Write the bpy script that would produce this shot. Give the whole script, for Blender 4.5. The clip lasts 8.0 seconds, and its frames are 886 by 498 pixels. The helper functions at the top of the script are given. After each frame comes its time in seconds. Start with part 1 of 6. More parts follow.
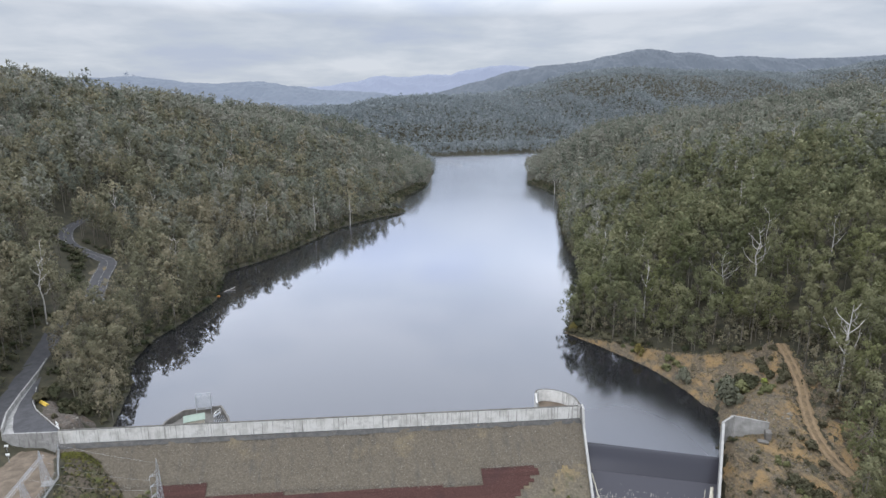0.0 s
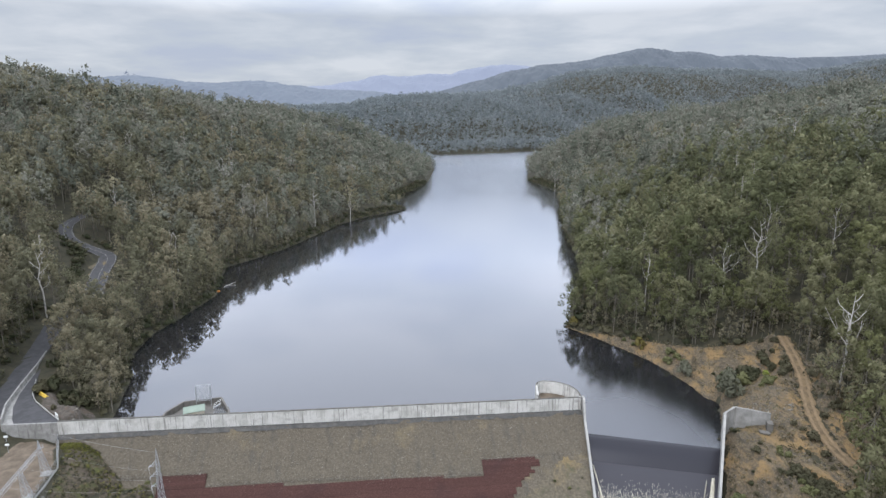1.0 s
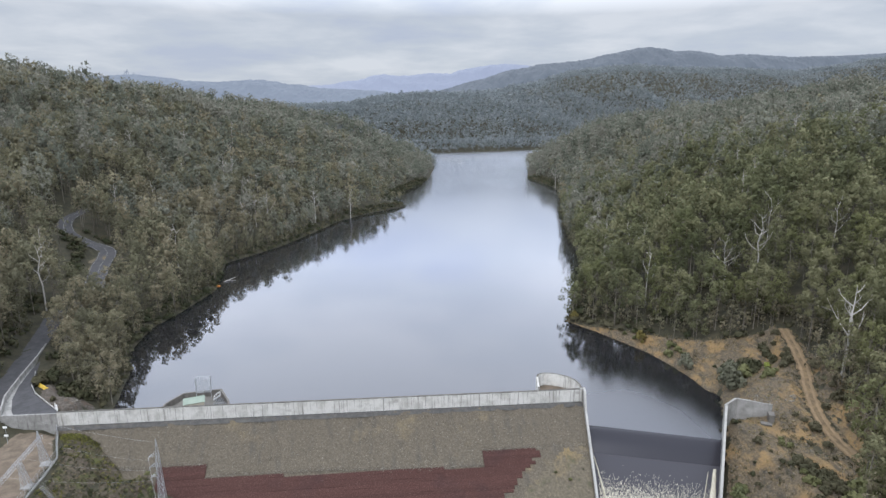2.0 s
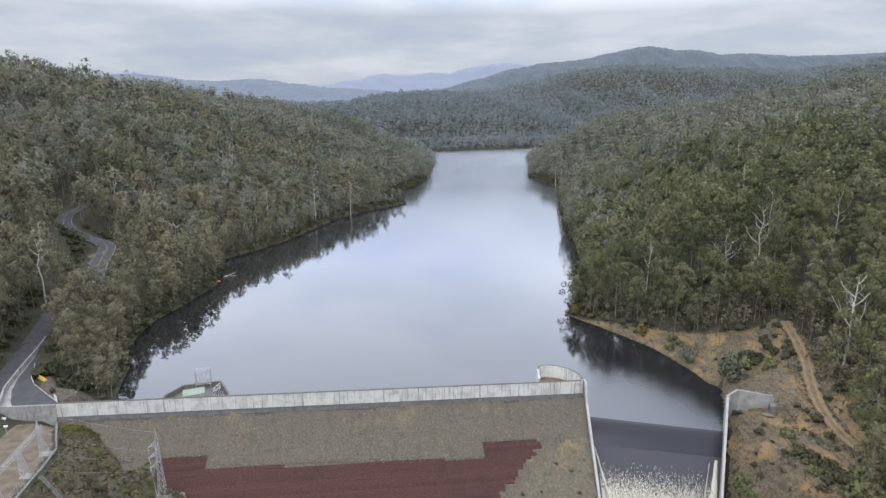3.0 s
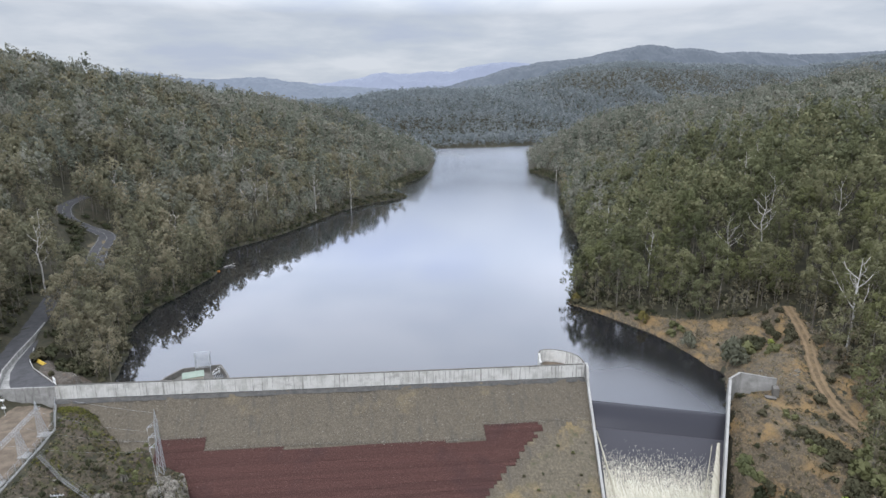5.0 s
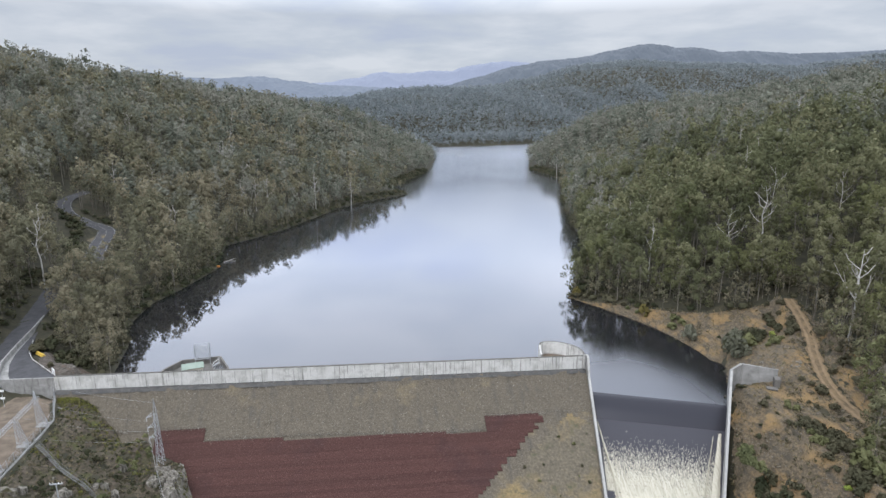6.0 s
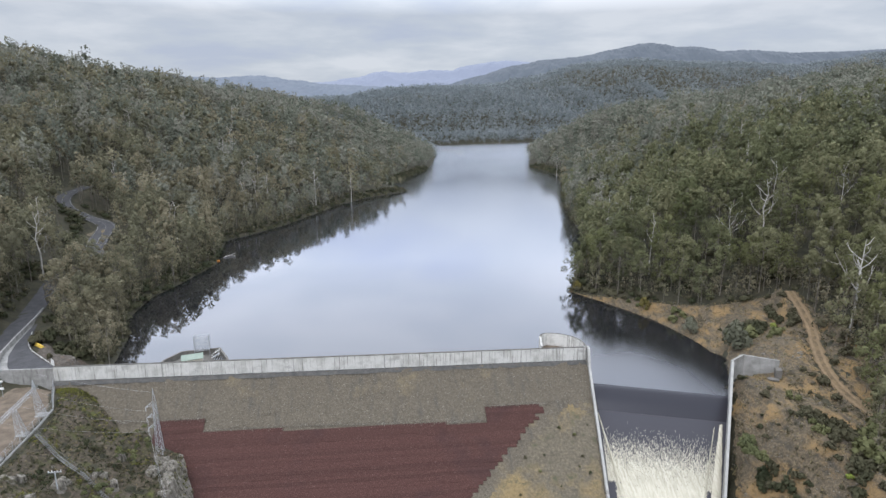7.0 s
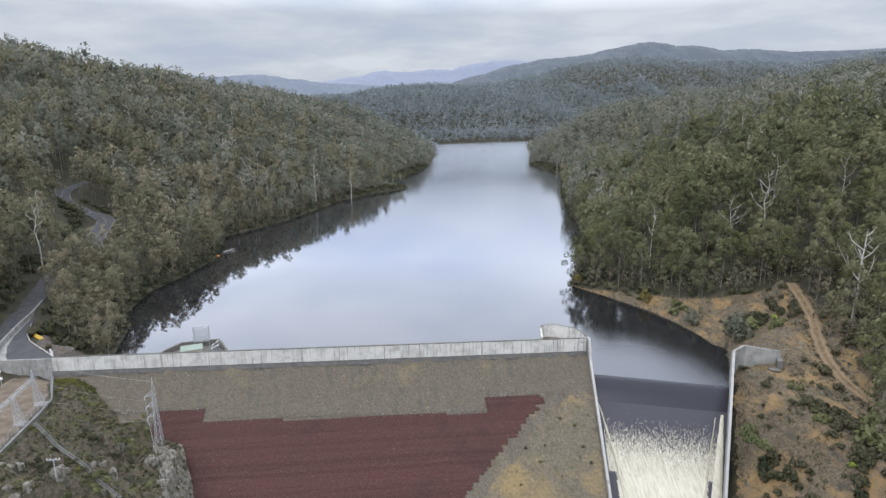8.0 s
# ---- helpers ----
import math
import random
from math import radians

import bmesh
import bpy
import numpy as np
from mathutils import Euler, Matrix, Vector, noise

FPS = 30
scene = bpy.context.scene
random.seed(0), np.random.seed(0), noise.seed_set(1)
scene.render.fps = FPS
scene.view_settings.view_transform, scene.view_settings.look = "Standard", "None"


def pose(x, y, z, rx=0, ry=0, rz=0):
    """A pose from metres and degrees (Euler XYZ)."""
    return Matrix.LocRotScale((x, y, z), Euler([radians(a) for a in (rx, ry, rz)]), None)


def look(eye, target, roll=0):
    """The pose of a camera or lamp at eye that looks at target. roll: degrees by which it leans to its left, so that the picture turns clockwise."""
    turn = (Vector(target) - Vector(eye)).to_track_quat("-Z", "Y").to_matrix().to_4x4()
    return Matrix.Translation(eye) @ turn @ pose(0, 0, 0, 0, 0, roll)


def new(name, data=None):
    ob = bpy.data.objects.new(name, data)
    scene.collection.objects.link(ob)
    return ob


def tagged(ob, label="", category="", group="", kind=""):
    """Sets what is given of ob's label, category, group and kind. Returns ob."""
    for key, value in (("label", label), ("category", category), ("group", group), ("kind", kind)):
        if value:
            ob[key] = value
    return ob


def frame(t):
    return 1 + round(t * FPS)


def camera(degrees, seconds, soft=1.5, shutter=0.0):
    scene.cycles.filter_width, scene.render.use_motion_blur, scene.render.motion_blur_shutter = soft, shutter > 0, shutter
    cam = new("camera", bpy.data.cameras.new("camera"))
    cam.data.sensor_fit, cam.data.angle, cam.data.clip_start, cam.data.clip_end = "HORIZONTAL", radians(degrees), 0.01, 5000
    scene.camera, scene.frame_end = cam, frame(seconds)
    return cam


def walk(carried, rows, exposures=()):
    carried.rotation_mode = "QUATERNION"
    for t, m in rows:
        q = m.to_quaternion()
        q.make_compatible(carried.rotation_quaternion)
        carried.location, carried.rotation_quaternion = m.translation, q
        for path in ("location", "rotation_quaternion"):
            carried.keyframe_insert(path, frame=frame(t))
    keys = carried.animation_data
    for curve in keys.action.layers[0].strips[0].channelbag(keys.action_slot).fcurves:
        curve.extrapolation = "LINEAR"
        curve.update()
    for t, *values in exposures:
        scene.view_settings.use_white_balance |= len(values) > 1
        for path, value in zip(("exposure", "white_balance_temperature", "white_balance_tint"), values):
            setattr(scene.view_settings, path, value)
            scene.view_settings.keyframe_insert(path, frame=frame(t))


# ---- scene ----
cam = camera(73.0, 8.0)
PATH = [
    (0.0, (7.437, -149.368, 90.664), (19.429, -52.815, 67.559), -0.094),
    (0.5, (7.384, -149.406, 89.415), (19.360, -52.857, 66.287), -0.100),
    (1.0, (7.333, -149.442, 88.183), (19.294, -52.896, 65.034), -0.105),
    (1.5, (7.283, -149.477, 86.966), (19.229, -52.935, 63.795), -0.111),
    (2.0, (7.236, -149.511, 85.761), (19.166, -52.973, 62.568), -0.116),
    (2.5, (7.190, -149.545, 84.565), (19.105, -53.009, 61.350), -0.122),
    (3.0, (7.148, -149.577, 83.376), (19.047, -53.045, 60.140), -0.127),
    (3.5, (7.108, -149.610, 82.191), (18.992, -53.081, 58.933), -0.133),
    (4.0, (7.071, -149.642, 81.008), (18.940, -53.116, 57.728), -0.138),
    (4.5, (7.038, -149.674, 79.823), (18.892, -53.152, 56.521), -0.144),
    (5.0, (7.009, -149.706, 78.633), (18.847, -53.187, 55.310), -0.149),
    (5.5, (6.983, -149.739, 77.437), (18.806, -53.223, 54.092), -0.155),
    (6.0, (6.962, -149.772, 76.231), (18.769, -53.260, 52.864), -0.160),
    (6.5, (6.945, -149.806, 75.013), (18.737, -53.297, 51.624), -0.166),
    (7.0, (6.933, -149.841, 73.780), (18.710, -53.336, 50.369), -0.171),
    (7.5, (6.926, -149.877, 72.528), (18.687, -53.375, 49.096), -0.177),
    (8.0, (6.924, -149.914, 71.257), (18.670, -53.416, 47.802), -0.182),
]
walk(cam, [(t, look(eye, target, roll)) for t, eye, target, roll in PATH], [(0.0, 0.0, 6150, 14), (8.0, 0.0, 6150, 14)])

# ---- sky and light ----
world = bpy.data.worlds.new("overcast_sky")
scene.world = world
world.use_nodes = True


def build_sky(tree):
    n, l = tree.nodes, tree.links
    back = n["Background"]
    sky = n.new("ShaderNodeTexSky")
    sky.sky_type, sky.sun_disc = "NISHITA", False
    sky.sun_elevation, sky.sun_rotation = radians(48), radians(215)
    coord = n.new("ShaderNodeTexCoord")
    sep = n.new("ShaderNodeSeparateXYZ")
    l.new(coord.outputs["Generated"], sep.inputs[0])
    # cloud deck: flatten the directions so that clouds shrink towards the horizon
    deck = n.new("ShaderNodeMath"); deck.operation = "MAXIMUM"; deck.inputs[1].default_value = 0.0
    l.new(sep.outputs["Z"], deck.inputs[0])
    add = n.new("ShaderNodeMath"); add.operation = "ADD"; add.inputs[1].default_value = 0.13
    l.new(deck.outputs[0], add.inputs[0])
    div = n.new("ShaderNodeVectorMath"); div.operation = "DIVIDE"
    comb = n.new("ShaderNodeCombineXYZ")
    for i in range(3):
        l.new(add.outputs[0], comb.inputs[i])
    l.new(coord.outputs["Generated"], div.inputs[0]); l.new(comb.outputs[0], div.inputs[1])
    big = n.new("ShaderNodeTexNoise"); big.inputs["Scale"].default_value = 0.95; big.inputs["Detail"].default_value = 8
    big.inputs["Roughness"].default_value = 0.55; big.inputs["Distortion"].default_value = 0.15
    l.new(div.outputs[0], big.inputs["Vector"])
    tone = n.new("ShaderNodeValToRGB")
    tone.color_ramp.elements[0].position, tone.color_ramp.elements[1].position = 0.35, 0.62
    tone.color_ramp.elements[0].color, tone.color_ramp.elements[1].color = (0.495, 0.545, 0.625, 1), (0.70, 0.73, 0.74, 1)
    grey = tone.color_ramp.elements.new(0.47); grey.color = (0.565, 0.610, 0.645, 1)
    l.new(big.outputs["Fac"], tone.inputs[0])
    # an overcast sky grows brighter towards the zenith
    zen = n.new("ShaderNodeMapRange")
    zen.inputs["From Min"].default_value, zen.inputs["From Max"].default_value = 0.45, 1.0
    zen.inputs["To Min"].default_value, zen.inputs["To Max"].default_value = 0.0, ZENITH - 2.9
    l.new(sep.outputs["Z"], zen.inputs["Value"])
    low = n.new("ShaderNodeMapRange")
    low.inputs["From Min"].default_value, low.inputs["From Max"].default_value = 0.135, 0.25
    low.inputs["To Min"].default_value, low.inputs["To Max"].default_value = 1.0, 3.1
    l.new(sep.outputs["Z"], low.inputs["Value"])
    both = n.new("ShaderNodeMath"); both.operation = "ADD"
    l.new(zen.outputs[0], both.inputs[0]); l.new(low.outputs[0], both.inputs[1])
    cloud = n.new("ShaderNodeVectorMath"); cloud.operation = "SCALE"
    l.new(tone.outputs[0], cloud.inputs[0]); l.new(both.outputs[0], cloud.inputs["Scale"])
    thin = n.new("ShaderNodeVectorMath"); thin.operation = "SCALE"; thin.inputs["Scale"].default_value = 0.10
    l.new(sky.outputs[0], thin.inputs[0])
    mix = n.new("ShaderNodeMix"); mix.data_type = "RGBA"; mix.inputs["Factor"].default_value = 0.92
    l.new(thin.outputs[0], mix.inputs["A"]); l.new(cloud.outputs[0], mix.inputs["B"])
    l.new(mix.outputs["Result"], back.inputs[0])
    back.inputs[1].default_value = 1.0


ZENITH = 3.4
build_sky(world.node_tree)
sun = new("sun", bpy.data.lights.new("sun", "SUN"))
sun.data.energy, sun.data.angle, sun.data.color = 1.5, radians(25), (1.0, 0.97, 0.92)
sun.matrix_world = look((-60, -80, 120), (0, 0, 0))

# ---- the lie of the land ----
SHORE = [(-66, -2), (-69, 22), (-73, 45), (-80, 62), (-80, 88), (-74, 107), (-67, 137), (-70, 158), (-74, 190), (-63, 205),
         (-47, 231), (-32, 268), (-15, 312), (8, 343), (41, 375), (22, 405), (30, 440), (58, 500), (80, 574), (106, 741),
         (112, 850), (60, 930), (70, 985), (160, 985), (233, 1005), (330, 1040), (420, 1010), (340, 850), (244, 727), (199, 561),
         (206, 480), (201, 436), (166, 334), (141, 239), (130, 186), (114, 136), (94, 90), (86, 75), (94, 62), (105, 39),
         (109, 23), (110, 8), (107, -4), (100, -14), (66, -4)]
CHUTE_L, CHUTE_R = (65.0, -1.5), (99.5, -14.5)      # tops of the two spillway walls
DIR_L, DIR_R = (-0.176, -0.985), (-0.52, -0.854)    # their ways downhill
FALL = 0.65                                         # fall of the dam's face and of the chute

# ridges behind the lake: crest points (x, y, height), half width
RIDGES = [
    ([(-420, 1250, 84), (-100, 1300, 80), (-59, 1320, 83), (18, 1340, 78), (53, 1350, 87), (89, 1360, 98), (115, 1370, 106), (158, 1380, 111), (206, 1400, 107), (271, 1430, 114), (383, 1480, 121),
      (502, 1520, 143), (647, 1560, 180), (736, 1590, 191), (811, 1600, 194), (897, 1610, 188), (1088, 1640, 190), (1335, 1650, 182), (1431, 1640, 194), (1591, 1600, 220), (2000, 1500, 240)], 330),
    ([(-1500, 2350, 205), (-1003, 2450, 204), (-918, 2450, 211), (-834, 2450, 203), (-706, 2470, 188), (-597, 2500, 184), (-525, 2550, 192), (-453, 2550, 197), (-415, 2550, 186), (-324, 2550, 179), (-243, 2550, 165),
      (-66, 2550, 158), (6, 2550, 154), (91, 2550, 135), (200, 2550, 100)], 420),
    ([(400, 2955, 140), (551, 2950, 188), (663, 2944, 224), (826, 2936, 274), (944, 2930, 296), (1129, 2921, 315), (1222, 2916, 329), (1288, 2913, 348), (1381, 2908, 365), (1436, 2905, 376), (1475, 2903, 371),
      (1517, 2901, 357), (1654, 2895, 361), (1709, 2892, 350), (1779, 2889, 336), (1959, 2880, 345), (2183, 2869, 332), (2494, 2855, 339), (2716, 2844, 353), (3400, 2700, 350)], 480),
    ([(-1000, 4500, 200), (-386, 4500, 237), (-209, 4500, 245), (-101, 4500, 270), (45, 4500, 290), (138, 4500, 319), (209, 4500, 311), (339, 4500, 311), (488, 4500, 328), (671, 4500, 325), (800, 4500, 366),
      (934, 4500, 387), (1065, 4500, 400), (1236, 4500, 388), (1477, 4500, 352), (1900, 4450, 300)], 420),
]


def seg_dist(px, py, a, b):
    """Distance from points to a segment, and how far along it."""
    dx, dy = b[0] - a[0], b[1] - a[1]
    s = np.clip(((px - a[0]) * dx + (py - a[1]) * dy) / (dx * dx + dy * dy), 0, 1)
    return np.hypot(px - a[0] - s * dx, py - a[1] - s * dy), s


def shore_dist(px, py):
    """Distance from the lake's shore, negative over the lake."""
    best = np.full(px.shape, 1e9)
    inside = np.zeros(px.shape, bool)
    for a, b in zip(SHORE, SHORE[1:] + SHORE[:1]):
        best = np.minimum(best, seg_dist(px, py, a, b)[0])
        cross = (a[1] > py) != (b[1] > py)
        if a[1] != b[1]:
            inside ^= cross & (px < (b[0] - a[0]) * (py - a[1]) / (b[1] - a[1]) + a[0])
    return np.where(inside, -best, best)


def waves(px, py, size, seed):
    """Cheap smooth unevenness, about -1 to 1."""
    r = np.random.RandomState(seed)
    out = np.zeros(px.shape)
    for k in range(6):
        a, f = r.uniform(0, 6.28), r.uniform(0.6, 1.7) * 6.28 / size
        out += np.sin((px * np.cos(a) + py * np.sin(a)) * f + r.uniform(0, 6.28))
    return out / 3.5


def smooth(v, a, b):
    s = np.clip((v - a) / (b - a), 0, 1)
    return s * s * (3 - 2 * s)


ROADS = [  # centre line (x, y, z), half width, blend
    ([(-92, -60, 5.2), (-91, -30, 6.2), (-91.5, -5, 7.8), (-95.6, 15, 8.3), (-100, 35, 8.7), (-104, 54, 9.5), (-109, 78, 12.0)], 3.3, 5.0),
    ([(-105, 97, 12.5), (-112, 122, 16.0), (-118, 146, 18.5), (-130, 151, 22.5), (-139, 155, 26.0), (-146, 168, 28.0), (-150, 184, 29.0), (-149, 205, 30.0),
      (-140, 235, 33.0)], 3.6, 5.0),
    ([(138, 17, 16.0), (136.3, 11.5, 14.6), (133.2, 3.5, 13.2), (130.2, -3.5, 11.8), (124.8, -13, 9.7), (120.8, -21.7, 7.8), (119.2, -29, 6.3), (119.2, -34.5, 5.2), (120.2, -40, 4.1), (123, -47, 3.0)], 1.7, 4.5),
    ([(-77.5, 9.0, 7.9), (-83, 10.5, 7.9), (-90, 20, 8.0), (-95, 36, 8.2)], 3.6, 2.6),
]


def height(px, py):
    px, py = np.asarray(px, float), np.asarray(py, float)
    d = shore_dist(px, py)
    east = smooth(px - (20 + 0.13 * py), -60, 60)
    rise_w = 0.40 * np.minimum(d, 100) + 0.31 * np.clip(d - 100, 0, 130) + 0.14 * np.clip(d - 230, 0, 120)
    rise_e = 0.52 * np.minimum(d, 85) + 0.16 * np.clip(d - 85, 0, 330) + 0.03 * np.clip(d - 415, 0, 900)
    up = rise_w * (1 - east) + rise_e * east
    up = up + smooth(d, 20, 120) * (waves(px, py, 120, 1) * 5 + waves(px, py, 320, 2) * 7)
    up = up + 14 * np.exp(-((px + 310) / 130) ** 2 - ((py - 400) / 110) ** 2) - 9 * np.exp(-((px + 200) / 130) ** 2 - ((py - 650) / 130) ** 2)
    far = smooth(py, 700, 1000)
    up = up * (1 - far) + np.minimum(up, 10 + 0.08 * np.minimum(d, 150)) * far
    z = np.where(d > 0, up, np.maximum(0.45 * d, -14))
    for line, width in RIDGES[:1]:
        r, crest = np.zeros(px.shape), np.full(px.shape, 1e9)
        for a, b in zip(line, line[1:]):
            dist, s = seg_dist(px, py, a, b)
            r = np.maximum(r, (a[2] + s * (b[2] - a[2])) * np.exp(-(dist / width) ** 2))
            crest = np.minimum(crest, dist)
        r = r * (1 + smooth(crest, 20, 260) * (0.10 * waves(px, py, 500, 5) + 0.08 * waves(px, py, 160, 6)))
        z = np.where(d > 0, np.maximum(z, r * smooth(d, 0, 120)), z)
    # below the dam: yard and abutment on the west side, benches on the east side, the gorge between
    u = px + 65.5 + 0.10 * (py + 20)
    west = 5.3 - 0.60 * np.clip(u, 0, 14.5) - 0.17 * np.clip(u - 14.5, 0, 12.5) - 1.9 * np.clip(u - 27, 0, 60) + 0.5 * np.clip(-86 - px, 0, 200)
    west = west + smooth(px, -66, -55) * (waves(px, py, 9, 7) * 0.9 + waves(px, py, 22, 8) * 1.3)
    along = (px - CHUTE_R[0]) * DIR_R[0] + (py - CHUTE_R[1]) * DIR_R[1]
    off = (px - CHUTE_R[0]) * -DIR_R[1] + (py - CHUTE_R[1]) * DIR_R[0]
    bench = 4.4 + 0.42 * np.clip((px - 110) + 0.35 * (py + 20), 0, 400) + waves(px, py, 14, 9) * 0.5 * smooth(off, 4, 14)
    bank = 4.6 - FALL * np.clip(along, -5, 100) + 1.0 * np.clip(off - 1.5, 0, 60) + waves(px, py, 11, 10) * 0.6 * smooth(off, 2, 6)
    east_d = np.where(off > 0, np.minimum(bench, bank), -40)
    gorge = np.maximum(np.maximum(west, east_d), -36)
    line = np.where(px < 66, -0.5, -0.5 - 0.4 * np.clip(px - 66, 0, 34))   # the dam and the spillway crest
    below = 1 - smooth(py - line, -3.0, 1.0)
    outer = smooth(px, 104, 114) + smooth(-px, 74, 80)
    flank = np.where(px > 0, 1 - smooth(py, -14, 10), 1 - smooth(py, 1.6, 3.4))
    mixw = np.where(outer > 0, (1 - outer) * below + outer * flank, below)
    z = z * (1 - mixw) + gorge * mixw
    for line, half, blend in ROADS:
        best, level = np.full(px.shape, 1e9), np.zeros(px.shape)
        for a, b in zip(line, line[1:]):
            dist, s = seg_dist(px, py, a, b)
            near = dist < best
            best = np.where(near, dist, best)
            level = np.where(near, a[2] + s * (b[2] - a[2]), level)
        k = 1 - smooth(best, half + 0.6, half + blend)
        z = z * (1 - k) + (level - 0.12) * k
    return z

# ---- materials ----
def material(name, colours, scale=1.0, rough=0.85, bump=0.3, bump_scale=None, detail=6, stretch=(1, 1, 1), second=None, fine=None, spread=(0.35, 0.65), island=0.0, metal=0.0, thing=0.0):
    """A rough surface: colours along a noise of `scale` per metre; second: (colour, scale, low, high, stretch) patches on top;
    fine: (scale, amount) grain; island / thing: how far the pieces differ in brightness."""
    m = bpy.data.materials.new(name)
    m.use_nodes = True
    n, l = m.node_tree.nodes, m.node_tree.links
    b = n["Principled BSDF"]
    b.inputs["Roughness"].default_value, b.inputs["Metallic"].default_value = rough, metal
    b.inputs["Specular IOR Level"].default_value = 0.25
    geo = n.new("ShaderNodeNewGeometry")

    def noise_at(s, st=(1, 1, 1), d=detail):
        mp = n.new("ShaderNodeMapping"); mp.inputs["Scale"].default_value = (s * st[0], s * st[1], s * st[2])
        l.new(geo.outputs["Position"], mp.inputs[0])
        t = n.new("ShaderNodeTexNoise"); t.inputs["Scale"].default_value = 1.0; t.inputs["Detail"].default_value = d
        t.inputs["Roughness"].default_value = 0.6
        l.new(mp.outputs[0], t.inputs["Vector"])
        return t.outputs["Fac"]
    ramp = n.new("ShaderNodeValToRGB")
    e = ramp.color_ramp.elements
    while len(e) < len(colours):
        e.new(0.5)
    for i, c in enumerate(colours):
        e[i].position = spread[0] + (spread[1] - spread[0]) * i / max(1, len(colours) - 1)
        e[i].color = (*c, 1)
    l.new(noise_at(scale, stretch), ramp.inputs[0])
    out = ramp.outputs[0]
    for col, s, lo, hi, st in second or ():
        r = n.new("ShaderNodeMapRange"); r.inputs["From Min"].default_value, r.inputs["From Max"].default_value = lo, hi
        l.new(noise_at(s, st), r.inputs["Value"])
        x = n.new("ShaderNodeMix"); x.data_type = "RGBA"
        l.new(r.outputs[0], x.inputs["Factor"]); l.new(out, x.inputs["A"]); x.inputs["B"].default_value = (*col, 1)
        out = x.outputs["Result"]

    def vary(source, amount, out):
        r = n.new("ShaderNodeMapRange"); r.inputs["To Min"].default_value, r.inputs["To Max"].default_value = 1 - amount, 1 + amount
        l.new(source, r.inputs["Value"])
        x = n.new("ShaderNodeVectorMath"); x.operation = "SCALE"
        l.new(out, x.inputs[0]); l.new(r.outputs[0], x.inputs["Scale"])
        return x.outputs[0]
    if fine:
        out = vary(noise_at(fine[0], d=3), fine[1], out)
    if island:
        out = vary(geo.outputs["Random Per Island"], island, out)
    if thing:
        out = vary(n.new("ShaderNodeObjectInfo").outputs["Random"], thing, out)
    l.new(out, b.inputs["Base Color"])
    if bump:
        bp = n.new("ShaderNodeBump"); bp.inputs["Strength"].default_value = bump; bp.inputs["Distance"].default_value = 0.1
        l.new(noise_at(bump_scale or scale * 4), bp.inputs["Height"]); l.new(bp.outputs[0], b.inputs["Normal"])
    return m


def foliage(name, colours, clear=0.25, spread=(0.32, 0.68), size=0.075):
    """Leaves: hue differs from tree to tree, brightness from spray to spray; some light passes through."""
    m = material(name, colours, scale=size, rough=0.6, bump=0.7, bump_scale=1.9, detail=2, spread=spread, island=0.08, fine=(1.7, 0.24), second=[(colours[-1], 0.012, 0.56, 0.72, (1, 1, 1))])
    n, l = m.node_tree.nodes, m.node_tree.links
    b = n["Principled BSDF"]
    b.inputs["Specular IOR Level"].default_value = 0.04
    # every tree has a tint of its own
    at = n.new("ShaderNodeAttribute"); at.attribute_name = "tint"
    add = n.new("ShaderNodeMath"); add.operation = "ADD"
    l.new(at.outputs["Fac"], add.inputs[0]); l.new(n.new("ShaderNodeObjectInfo").outputs["Random"], add.inputs[1])
    fr = n.new("ShaderNodeMath"); fr.operation = "FRACT"; l.new(add.outputs[0], fr.inputs[0])
    ramp = [k for k in n if k.bl_idname == "ShaderNodeValToRGB"][0]
    old = ramp.inputs[0].links[0].from_socket
    mixed = n.new("ShaderNodeMix"); mixed.inputs["Factor"].default_value = 0.5
    l.new(old, mixed.inputs["A"]); l.new(fr.outputs[0], mixed.inputs["B"]); l.new(mixed.outputs["Result"], ramp.inputs[0])
    t = n.new("ShaderNodeBsdfTranslucent")
    l.new(b.inputs["Base Color"].links[0].from_socket, t.inputs[0])
    x = n.new("ShaderNodeMixShader"); x.inputs[0].default_value = clear
    l.new(b.outputs[0], x.inputs[1]); l.new(t.outputs[0], x.inputs[2])
    l.new(x.outputs[0], n["Material Output"].inputs[0])
    return m


LEAF = foliage("eucalypt_leaves", [(0.130, 0.126, 0.084), (0.164, 0.158, 0.103), (0.204, 0.191, 0.123), (0.223, 0.198, 0.134)], clear=0.24)
LEAF_EAST = foliage("olive_green_leaves", [(0.105, 0.111, 0.061), (0.133, 0.139, 0.076), (0.165, 0.169, 0.090), (0.180, 0.175, 0.099)], clear=0.24)
# greyer, bluer leaves: haze over the upper slopes put into the colour
LEAF_HAZED = foliage("haze_tinted_olive_leaves", [(0.133, 0.142, 0.111), (0.173, 0.181, 0.142), (0.212, 0.217, 0.171), (0.226, 0.221, 0.181)], clear=0.24)
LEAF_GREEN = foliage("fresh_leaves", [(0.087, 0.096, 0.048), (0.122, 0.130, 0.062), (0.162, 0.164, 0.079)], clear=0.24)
# far leaves carry a pale blue-grey tint in place of haze
LEAF_FAR = foliage("far_haze_tinted_leaves", [(0.180, 0.205, 0.211), (0.212, 0.238, 0.246), (0.247, 0.273, 0.280)], size=0.03)
LEAF_SILVER = foliage("silver_wattle_leaves", [(0.120, 0.122, 0.086), (0.175, 0.176, 0.128)])
LEAF_OCHRE = foliage("ochre_leaves", [(0.13, 0.11, 0.04), (0.20, 0.17, 0.06)])
